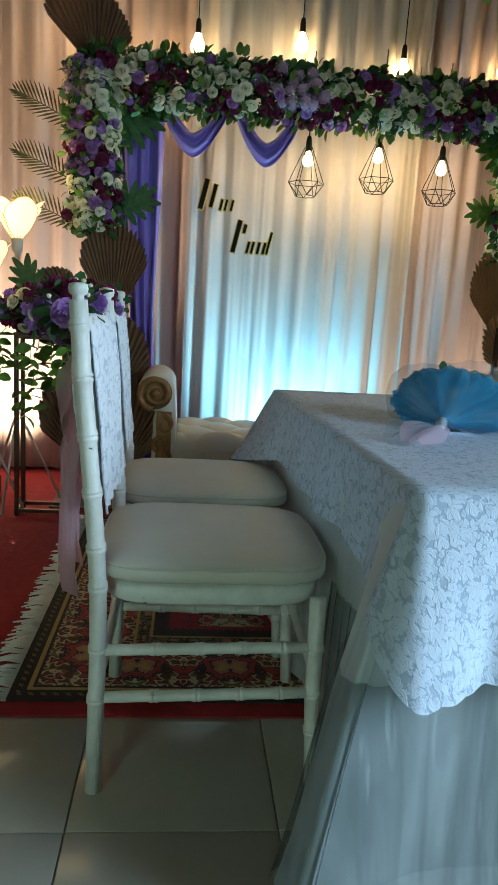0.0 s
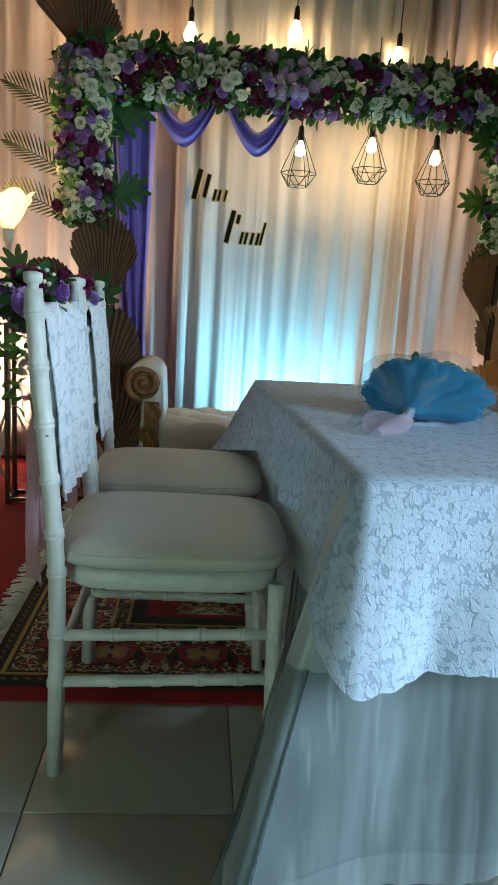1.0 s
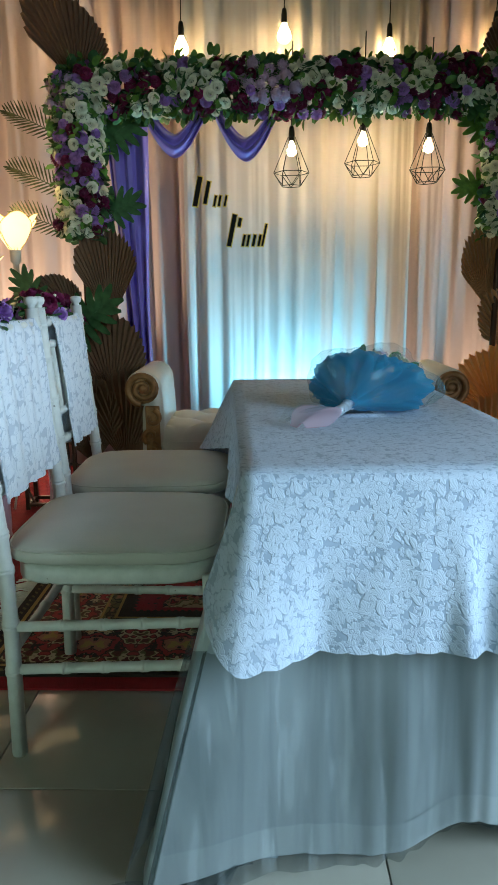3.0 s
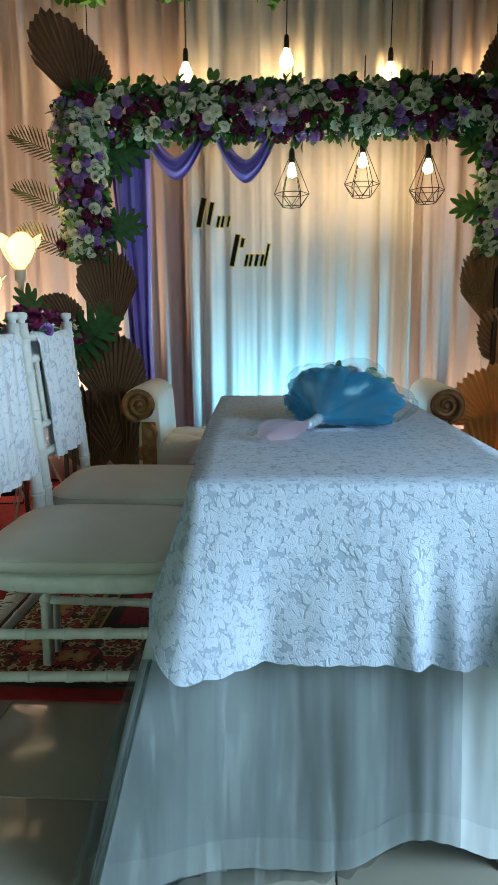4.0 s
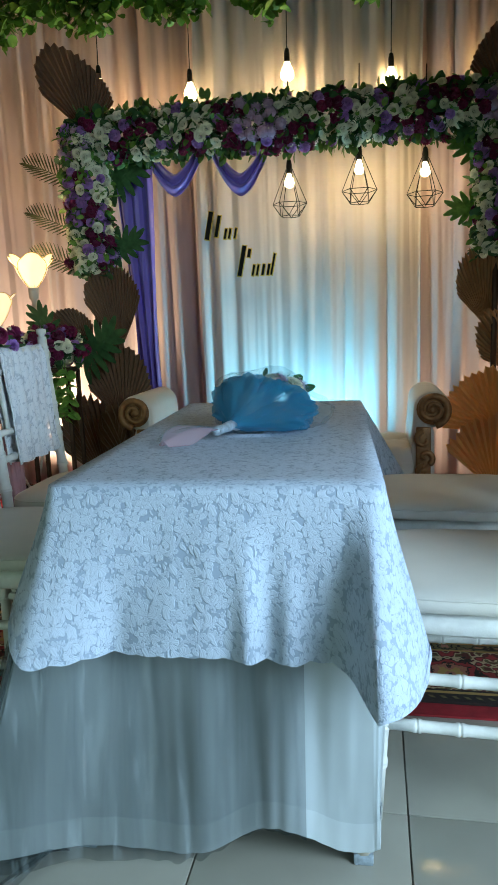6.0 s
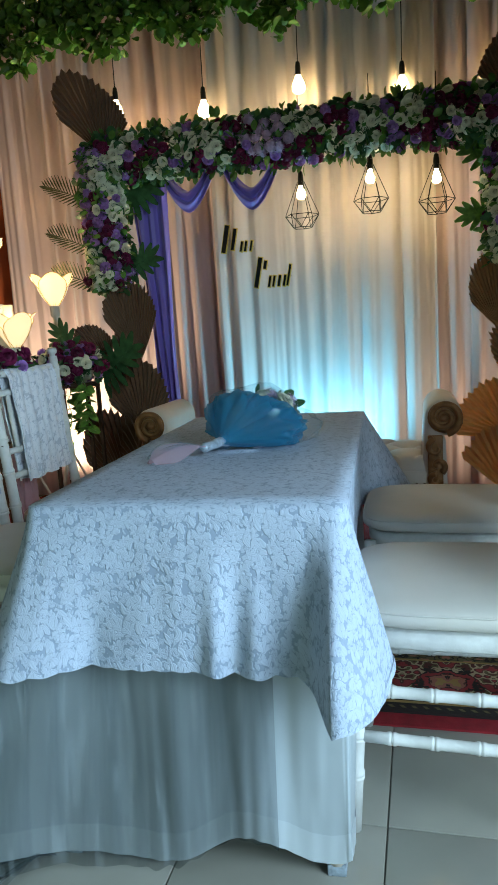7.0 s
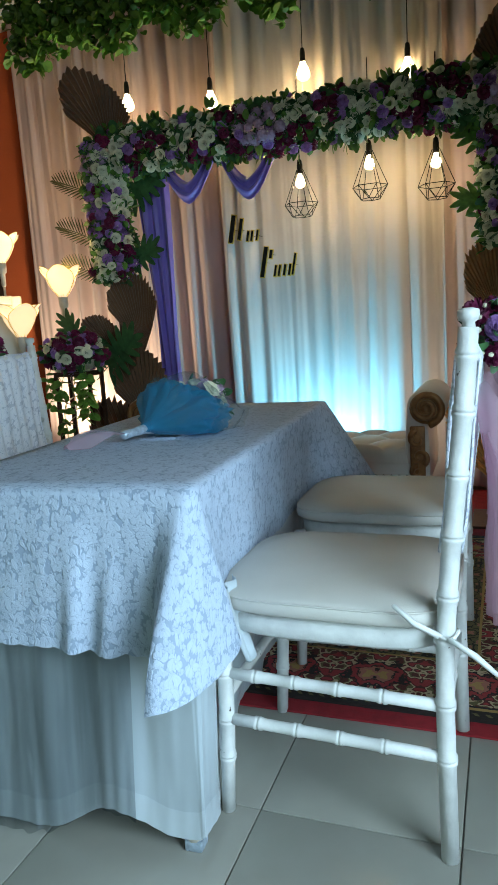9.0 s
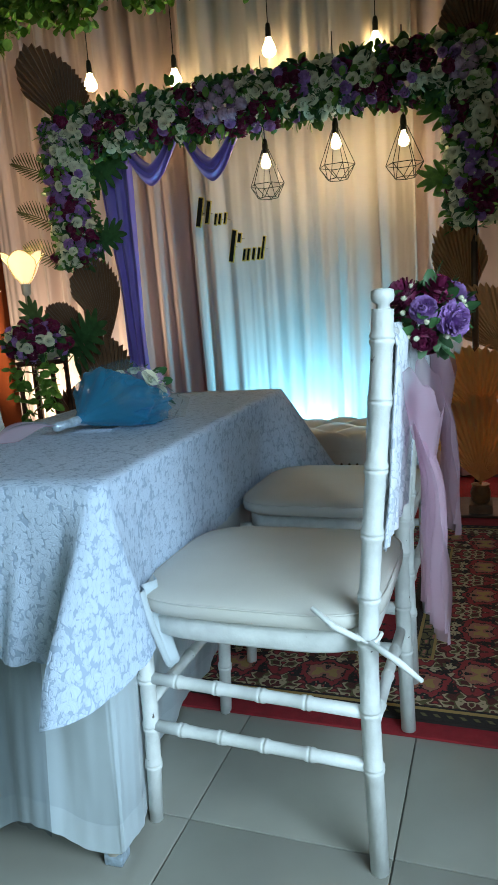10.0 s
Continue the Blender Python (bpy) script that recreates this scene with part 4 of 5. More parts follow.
fan_leaf((1.51, 3.36, 0.145), 0.42, 100, 6, 6, M_FANGOLD, GOLDEN, 10)


def fan_pot():
    """A small turned pot on a wooden block that holds the lowest fan's stalk."""
    root = tagged(empty("fan_pot", pose(1.51, 3.36, 0.006)), "small brown pot on a wooden block under the fans", "pot")
    part("block", box(bmesh.new(), 0.10, 0.10, 0.05, pose(0, 0, 0.025), 0.004), M_WOOD, root, smooth=False)
    part("pot", lathe(bmesh.new(), [(0.030, 0.05), (0.040, 0.06), (0.044, 0.10), (0.036, 0.125), (0.040, 0.135), (0.030, 0.135)], 18), M_GOLD, root)


fan_pot()


def monstera(at, size, turn, tilt, material, label, seed):
    """A split leaf of long fingers on both sides of a midrib, pointing up before it is turned."""
    bm = bmesh.new()
    n = 7
    for s in (-1, 1):
        for k in range(n):
            t = k / (n - 1)
            base = Vector((0, 0, size * lerp(0.05, 0.80, t)))
            ang = radians(lerp(118, 22, t)) * s
            l = size * lerp(0.42, 0.50, math.sin(math.pi * (0.25 + 0.6 * t)))
            m = Matrix.Translation(base) @ pose(0, 0, 0, 0, math.degrees(ang), 0) @ pose(0, 0, 0, 90, 0, 0)
            petal(bm, m, size * 0.078, l, 0.10, 0.15, 4)
    for s in (-1, 1):
        grid(bm, lambda u, v: Vector((s * u * size * 0.22 * math.sin(math.pi * (0.15 + 0.8 * v)), 0.002 * s, size * lerp(0.0, 0.9, v))), 2, 8)
    root = tagged(empty("monstera_leaf", pose(*at, tilt, turn, 0)), label, "leaf", "monstera leaves")
    part("blade", bm, material, root)
    part("stalk", tube(bmesh.new(), [(0, 0.003, -size * 0.5), (0, 0.003, size * 0.85)], 0.003, 6), material, root)
    return root


monstera((-0.52, 3.36, 0.82), 0.26, 52, 12, M_DARKLEAF, "deep green split monstera leaf behind the flower arrangement", 5)
monstera((-0.66, 3.34, 0.90), 0.20, -18, 10, M_DARKLEAF, "deep green split monstera leaf behind the flower arrangement", 6)
GREEN = "deep green split monstera leaf tucked into the arch"
monstera((-0.36, 3.50, 1.70), 0.24, 60, 8, M_DARKLEAF, GREEN, 1)
monstera((-0.40, 3.44, 1.36), 0.21, 74, 8, M_DARKLEAF, GREEN, 2)
monstera((1.48, 3.46, 1.69), 0.20, -62, 8, M_LEAF, GREEN, 3)
monstera((1.485, 3.48, 1.47), 0.185, -88, 8, M_LEAF, GREEN, 4)


def frond(at, length, turn, label):
    """A feather palm frond with thin leaflets."""
    bm = bmesh.new()
    for k in range(15):
        t = k / 14
        z = length * lerp(0.08, 1.0, t)
        x = -0.12 * length * t * t
        for s in (-1, 1):
            l = length * 0.36 * math.sin(math.pi * (0.18 + 0.70 * t))
            m = pose(x, 0, z, 0, s * lerp(56, 24, t), 0) @ pose(0, 0, 0, 90, 0, 0)
            petal(bm, m, 0.0044, l, -0.12, 0.0, 2)
    root = tagged(empty("palm_frond", pose(*at, 4, turn, 0)), label, "palm leaf", "palm fronds")
    part("blade", bm, M_FROND, root)
    part("rib", tube(bmesh.new(), [(-0.12 * length * (t / 8) ** 2, 0, length * t / 8) for t in range(9)], 0.0022, 6), M_FROND, root)
    return root


for x, z, a in ((-0.53, 1.70, -58), (-0.53, 1.46, -58), (-0.52, 1.28, -62)):
    frond((x, 3.44, z), 0.27, a, "thin olive palm frond reaching out from the post garland")

# ---- hanging lamps ----


def bulb_mesh(bm, m):
    return lathe(bm, [(0.012, 0.0), (0.014, -0.012), (0.024, -0.035), (0.030, -0.058), (0.028, -0.075), (0.016, -0.088), (0.003, -0.091)], 16, m)


def pendant(at, cage, label):
    root = tagged(empty("pendant_lamp", pose(*at)), label, "pendant lamp", "cage pendant lamps" if cage else "bare pendant bulbs")
    part("cord", tube(bmesh.new(), [(0, 0, 0.03), (0.003, 0, 0.4), (0, 0, (TOP if not cage else 1.90) - at[2])], 0.0028, 6), M_BLACK, root)
    part("socket", lathe(bmesh.new(), [(0.005, 0.030), (0.011, 0.024), (0.0145, 0.0), (0.0145, -0.035), (0.012, -0.04)], 14), M_BLACK, root)
    ob = part("bulb", bulb_mesh(bmesh.new(), pose(0, 0, -0.04) @ Matrix.Diagonal((0.82, 0.82, 0.75, 1) if cage else (1.2, 1.2, 1.0, 1))), M_BULB, root, "lit warm bulb")
    if cage:
        n = 6
        for z0, r0, z1, r1, tw in ((-0.02, 0.016, -0.185, 0.086, 0.0), (-0.185, 0.086, -0.245, 0.050, 0.5)):
            for k in range(n):
                for q in ((0,) if tw == 0 else (-0.5, 0.5)):
                    a0, a1 = 2 * math.pi * k / n, 2 * math.pi * (k + q) / n
                    part("cage_bar", tube(bmesh.new(), [(r0 * math.cos(a0), r0 * math.sin(a0), z0), (r1 * math.cos(a1), r1 * math.sin(a1), z1)], 0.0019, 6), M_BLACK, root)
        for z, r, ph in ((-0.185, 0.086, 0.0), (-0.245, 0.050, 0.5)):
            ring = [(r * math.cos(2 * math.pi * (k + ph) / n), r * math.sin(2 * math.pi * (k + ph) / n), z) for k in range(n + 1)]
            for p, q in zip(ring, ring[1:]):
                part("cage_bar", tube(bmesh.new(), [p, q], 0.0019, 6), M_BLACK, root)
    return root


for p in UPPER_BULBS:
    pendant(p, False, "bare warm bulb hanging on a black cord")
for p in CAGES:
    pendant(p, True, "lit bulb in a black wire diamond cage under the beam")


def tulip_lamp(at, label):
    x, y, z, turn = at
    root = tagged(empty("tulip_floor_lamp", pose(x, y, 0, 0, 0, turn)), label, "floor lamp", "tulip floor lamps")
    part("stem", tube(bmesh.new(), [(0, 0, 0.30), (0, 0, z * 0.6), (0, 0, z - 0.05)], 0.007, 8), M_WHITEMETAL, root)
    part("cup", lathe(bmesh.new(), [(0.008, z - 0.13), (0.013, z - 0.12), (0.014, z - 0.06), (0.024, z - 0.05), (0.026, z + 0.0), (0.018, z + 0.008)], 14), M_WHITEMETAL, root)
    for k in range(3):
        a = 2 * math.pi * k / 3 + 0.4
        part("leg", tube(bmesh.new(), [(0, 0, 0.45), (0.20 * math.cos(a), 0.20 * math.sin(a), 0.006)], 0.006, 8), M_WHITEMETAL, root)
    for ring, (n, flare) in enumerate(((3, 0.8), (3, 1.0))):
        for k in range(n):
            def f(u, v, k=k, ring=ring, flare=flare):
                a = 2 * math.pi * (k + 0.5 * ring) / 3 + (u - 0.5) * 2.2 * math.sin(math.pi * (0.18 + 0.74 * v)) ** 0.7
                r = 0.022 + 0.062 * math.sin(math.pi * min(1, v * 0.62)) * flare + 0.05 * max(0, v - 0.66) ** 1.2 * 3.6 * (1 - abs(2 * u - 1) * 0.4)
                return Vector((r * math.cos(a), r * math.sin(a), z + 0.165 * v - 0.02 * (2 * u - 1) ** 2 * v))
            ob = part("petal", grid(bmesh.new(), f, 10, 12), M_TULIP, root, "glowing cream petal")
            solid(ob, 0.001)
            rim_pts = [f(0, j / 12) for j in range(13)] + [f(i / 10, 1) for i in range(1, 11)] + [f(1, 1 - j / 12) for j in range(1, 13)]
            part("wire_edge", tube(bmesh.new(), rim_pts, 0.0016, 5), M_GILT, ob, "gilt wire edge")
    part("bulb", bulb_mesh(bmesh.new(), pose(0, 0, z + 0.02) @ pose(0, 0, 0, 180)), M_BULB, root)
    return root


for p in TULIPS:
    tulip_lamp(p, "tall white tulip-shaped floor lamp glowing warm beside the curtain")


def floodlight(x, y, turn):
    root = tagged(empty("floodlight", pose(x, y, 0.004, 0, 0, turn)), "small black floodlight on the red carpet", "floodlight", "floodlights")
    part("body", box(bmesh.new(), 0.13, 0.035, 0.09, pose(0, 0, 0.09, -55), 0.006), M_BLACK, root)
    part("bracket", tube(bmesh.new(), [(-0.07, 0, 0.09), (-0.07, 0, 0.006), (0.07, 0, 0.006), (0.07, 0, 0.09)], 0.005, 6), M_BLACK, root)
    return root


floodlight(-0.95, 3.50, 10), floodlight(0.62, 3.60, 0), floodlight(1.87, 3.42, -35)

# ---- flower stand ----


def bouquet_mound(name, at, rx, ry, rz, count, label, category, seed, wines=0.45, hanging=0, leafsize=0.06, head=1.0):
    rnd = random.Random(seed)
    root = tagged(empty(name, pose(*at)), label, category)
    made, tries = [], 0
    gap = 0.038 if head == 1 else 0.046 * head
    while len(made) < count and tries < 6000:
        tries += 1
        d = Vector((rnd.gauss(0, 1), rnd.gauss(0, 1), rnd.gauss(0.25, 0.8))).normalized()
        p = Vector((d.x * rx, d.y * ry, d.z * rz)) * rnd.uniform(0.8, 1.05)
        if any((p - q).length < gap for q in made):
            continue
        made.append(p)
        a = rnd.random()
        kind, meshes = ("wine_flower", BIGWINES if head > 1 else WINES) if a < wines else ("lilac_flower", BIGLILACS if head > 1 else LILACS) if a < wines + (0.25 if head == 1 else 1) else ("rose", ROSES)
        m = Matrix.Translation(p) @ d.to_track_quat("Z", "Y").to_matrix().to_4x4() @ Matrix.Scale(rnd.uniform(0.9, 1.25), 4)
        shared(kind, rnd.choice(meshes), root, m)
    bm = bmesh.new()
    for k in range(int(130 * (rx + ry + rz) / 0.3 / head ** 2)):
        d = Vector((rnd.gauss(0, 1), rnd.gauss(0, 1), rnd.gauss(0, 0.8))).normalized()
        p = Vector((d.x * rx, d.y * ry, d.z * rz)) * rnd.uniform(0.5, 1.05)
        leaf(bm, p, (d + Vector((rnd.uniform(-0.7, 0.7), rnd.uniform(-0.7, 0.7), rnd.uniform(-0.5, 0.6)))).normalized(), leafsize * rnd.uniform(0.7, 1.2), rnd, 0.32)
    tagged(part("foliage", bm, M_DARKLEAF, root), kind="stuff")
    for k in range(22 if head > 1 else 16):
        d = Vector((rnd.gauss(0, 1), rnd.gauss(0, 1), rnd.gauss(0, 0.8))).normalized()
        shared("white_floret", WHITELETS[0], root, Matrix.Translation(Vector((d.x * rx, d.y * ry, d.z * rz)) * 1.12) @ Matrix.Scale(0.28, 4))
    for k in range(hanging):
        x = lerp(-rx, rx, (k + 0.5) / hanging) + rnd.uniform(-0.03, 0.03)
        y = rnd.uniform(-ry, ry * 0.3)
        ln = rnd.uniform(0.12, 0.42)
        pts = [(x + 0.04 * wob(j * 0.6 + k), y - 0.02, -rz * 0.5 - ln * j / 8) for j in range(9)]
        bm = tube(bmesh.new(), pts, 0.0018, 5)
        for j in range(2, 9):
            for s in (-1, 1):
                if rnd.random() < 0.75:
                    leaf(bm, Vector(pts[j]), Vector((s, rnd.uniform(-0.5, 0.2), rnd.uniform(-0.9, 0.2))).normalized(), rnd.uniform(0.045, 0.065), rnd, 0.42)
        part("ivy_strand", bm, M_LEAF, root, "trailing green ivy strand")
    return root


def flower_stand(x, y, w, h):
    root = tagged(empty("flower_stand", pose(x, y, 0)), "slim brown metal stand holding a flower arrangement", "flower stand", "flower stands")
    for sx in (-1, 1):
        for sy in (-1, 1):
            part("leg", box(bmesh.new(), 0.018, 0.018, h, pose(sx * w, sy * w * 0.6, h / 2), 0.002), M_BRONZE, root, smooth=False)
    for z in (0.03, h - 0.01):
        for sy in (-1, 1):
            part("rail", box(bmesh.new(), 2 * w, 0.016, 0.016, pose(0, sy * w * 0.6, z), 0.002), M_BRONZE, root, smooth=False)
        for sx in (-1, 1):
            part("rail", box(bmesh.new(), 0.016, 1.2 * w, 0.016, pose(sx * w, 0, z), 0.002), M_BRONZE, root, smooth=False)
    part("top_plate", box(bmesh.new(), 2 * w + 0.02, 1.2 * w + 0.02, 0.008, pose(0, 0, h + 0.002), 0.002), M_BRONZE, root, smooth=False)


flower_stand(-0.62, 3.22, 0.10, 0.80)
bouquet_mound("flower_arrangement", (-0.62, 3.20, 0.90), 0.17, 0.12, 0.10, 80, "wine, lilac and cream flowers with trailing ivy on a metal stand", "flower arrangement", 21, 0.42, 7, 0.05)

# ---- hanging ivy ----


def ivy_fringe():
    rnd = random.Random(4)
    root = tagged(empty("hanging_ivy", pose(0, 3.72, 2.93)), "fringe of green artificial ivy hanging from the ceiling", "ivy")
    bm = bmesh.new()
    k = 0
    x = -1.15
    while x < 1.5:
        low = 0.30 + 0.13 * (0.5 + 0.5 * math.sin(x * 13 + 2.2)) * (1 - 0.25 * ease(0.4, 1.2, x)) + 0.05 * wob(x * 8)
        for j in range(28):
            z = -low * (j + rnd.random()) / 28
            p = Vector((x + rnd.uniform(-0.03, 0.03), rnd.uniform(-0.07, 0.07), z))
            leaf(bm, p, Vector((rnd.uniform(-1, 1), rnd.uniform(-1, 0.3), rnd.uniform(-1, 0.1))).normalized(), rnd.uniform(0.035, 0.062), rnd, 0.48)
        x += 0.018
    tagged(part("leaves", bm, M_HEDGE, root), kind="stuff")
    part("carrier", box(bmesh.new(), 2.6, 0.03, 0.03, pose(0.1, 0, 0.0), 0.003), M_DARKLEAF, root, smooth=False)


ivy_fringe()

# ---- carpets ----
red = part("red_carpet", box(bmesh.new(), 3.6, 2.36, 0.006, pose(0.40, 2.83, 0.003), 0.002), M_RED, smooth=False)
tagged(red, "plain red carpet spread over the tiles", "carpet")
RUG = (-0.40, 1.70, 1.705, 3.16)


def rug_mat():
    m = mat("persian_rug", (0.3, 0.03, 0.03), 0.95, 0, 0.1, 20, 0.5, 600)
    nt = m.node_tree
    n, link = nt.nodes, nt.links.new
    b = n["Principled BSDF"]
    hx, hy = (RUG[1] - RUG[0]) / 2, (RUG[3] - RUG[2]) / 2
    tc, sep = n.new("ShaderNodeTexCoord"), n.new("ShaderNodeSeparateXYZ")
    link(tc.outputs["Object"], sep.inputs[0])

    def op(kind, a, c=None, d=None):
        node = n.new("ShaderNodeMath")
        node.operation = kind
        for i, v in enumerate((a, c, d)):
            if v is None:
                continue
            if isinstance(v, (int, float)):
                node.inputs[i].default_value = v
            else:
                link(v, node.inputs[i])
        return node.outputs[0]

    def mixc(f, a, c):
        node = n.new("ShaderNodeMix")
        node.data_type = "RGBA"
        link(f, node.inputs[0])
        for i, v in ((6, a), (7, c)):
            if isinstance(v, tuple):
                node.inputs[i].default_value = (*v, 1)
            else:
                link(v, node.inputs[i])
        return node.outputs[2]

    def inside(x, lo, hi):
        return op("MULTIPLY", op("GREATER_THAN", x, lo), op("LESS_THAN", x, hi))
    ax, ay = op("ABSOLUTE", sep.outputs[0]), op("ABSOLUTE", sep.outputs[1])
    ex, ey = op("SUBTRACT", hx, ax), op("SUBTRACT", hy, ay)
    edge = op("MINIMUM", ex, ey)
    side = op("LESS_THAN", ex, ey)
    run = op("ADD", op("MULTIPLY", side, sep.outputs[1]), op("MULTIPLY", op("SUBTRACT", 1.0, side), sep.outputs[0]))
    warp = n.new("ShaderNodeTexNoise")
    warp.inputs["Scale"].default_value, warp.inputs["Detail"].default_value = 26, 4
    fold = n.new("ShaderNodeCombineXYZ")
    s1 = op("PINGPONG", run, 0.125)
    link(s1, fold.inputs[0])
    link(edge, fold.inputs[1])
    link(fold.outputs[0], warp.inputs["Vector"])
    wave = op("SUBTRACT", warp.outputs[0], 0.5)
    ca = op("DIVIDE", op("SUBTRACT", s1, 0.02), 0.062)
    cb = op("DIVIDE", op("SUBTRACT", edge, 0.165), 0.070)
    d1 = op("ADD", op("SQRT", op("ADD", op("MULTIPLY", ca, ca), op("MULTIPLY", cb, cb))), op("MULTIPLY", wave, 1.5))
    fine = n.new("ShaderNodeTexNoise")
    fine.inputs["Scale"].default_value, fine.inputs["Detail"].default_value = 30, 1
    link(fold.outputs[0], fine.inputs["Vector"])
    vines = inside(fine.outputs[0], 0.46, 0.53)
    sprays = op("GREATER_THAN", fine.outputs[0], 0.60)
    CREAM, RUST, DARK, OLIVE, CRIM, GOLD, ROSE = (0.50, 0.40, 0.25), (0.33, 0.035, 0.04), (0.022, 0.014, 0.012), (0.13, 0.11, 0.045), (0.27, 0.010, 0.020), (0.42, 0.27, 0.09), (0.40, 0.16, 0.11)
    floral = mixc(inside(fine.outputs[0], 0.40, 0.46), (0.10, 0.022, 0.018), OLIVE)
    floral = mixc(vines, floral, CREAM)
    floral = mixc(sprays, floral, RUST)
    floral = mixc(op("LESS_THAN", d1, 1.0), floral, DARK)
    floral = mixc(op("LESS_THAN", d1, 0.86), floral, RUST)
    floral = mixc(op("LESS_THAN", d1, 0.55), floral, DARK)
    floral = mixc(op("LESS_THAN", d1, 0.47), floral, ROSE)
    floral = mixc(op("LESS_THAN", d1, 0.20), floral, GOLD)
    # field: crimson ground with spaced dark and gold clusters
    fx, fy = op("PINGPONG", sep.outputs[0], 0.24), op("PINGPONG", sep.outputs[1], 0.17)
    ff = n.new("ShaderNodeCombineXYZ")
    link(fx, ff.inputs[0])
    link(fy, ff.inputs[1])
    fn = n.new("ShaderNodeTexNoise")
    fn.inputs["Scale"].default_value, fn.inputs["Detail"].default_value = 30, 3
    link(ff.outputs[0], fn.inputs["Vector"])
    d2 = op("ADD", op("SQRT", op("ADD", op("MULTIPLY", fx, fx), op("MULTIPLY", fy, fy))), op("MULTIPLY", op("SUBTRACT", fn.outputs[0], 0.5), 0.30))
    field = mixc(op("LESS_THAN", d2, 0.12), CRIM, DARK)
    field = mixc(op("LESS_THAN", d2, 0.10), field, ROSE)
    field = mixc(op("LESS_THAN", d2, 0.075), field, OLIVE)
    field = mixc(op("LESS_THAN", d2, 0.05), field, CREAM)
    dots = op("GREATER_THAN", op("SINE", op("ADD", op("MULTIPLY", run, 210.0), op("MULTIPLY", edge, 150.0))), 0.35)
    teeth = op("LESS_THAN", op("MULTIPLY", op("PINGPONG", run, 0.011), 1.3), op("SUBTRACT", edge, 0.372))
    guard = mixc(dots, DARK, OLIVE)
    col = mixc(op("GREATER_THAN", edge, 0.0), CRIM, DARK)
    col = mixc(inside(edge, 0.016, 0.028), col, guard)
    col = mixc(inside(edge, 0.040, 0.052), col, GOLD)
    col = mixc(inside(edge, 0.060, 0.28), col, floral)
    col = mixc(inside(edge, 0.28, 0.288), col, GOLD)
    col = mixc(inside(edge, 0.288, 0.325), col, mixc(vines, mixc(sprays, OLIVE, ROSE), DARK))
    col = mixc(inside(edge, 0.325, 0.334), col, GOLD)
    col = mixc(op("GREATER_THAN", edge, 0.37), col, mixc(teeth, DARK, CRIM))
    col = mixc(op("GREATER_THAN", edge, 0.40), col, field)
    link(col, b.inputs["Base Color"])
    return m


rug = tagged(empty("rug", pose((RUG[0] + RUG[1]) / 2, (RUG[2] + RUG[3]) / 2, 0.006)), "red and cream patterned rug with a floral border and fringe", "rug")
part("rug_body", box(bmesh.new(), RUG[1] - RUG[0], RUG[3] - RUG[2], 0.008, pose(0, 0, 0.004), 0.002), rug_mat(), rug, smooth=False)
rnd = random.Random(9)
for sx in (-1, 1):
    bm = bmesh.new()
    for k in range(150):
        y = lerp(RUG[2], RUG[3], k / 149) - (RUG[2] + RUG[3]) / 2
        x = sx * (RUG[1] - RUG[0]) / 2
        l = rnd.uniform(0.05, 0.085)
        dy = rnd.uniform(-0.02, 0.02)
        tube(bm, [(x, y, 0.004), (x + sx * l * 0.5, y + dy * 0.4, 0.006 + rnd.uniform(0, 0.006)), (x + sx * l, y + dy, 0.003)], [0.003, 0.004, 0.0022], 5)
    tagged(part("fringe", bm, M_SIGN, rug, "white knotted fringe"), kind="stuff")

# ---- table bouquet ----


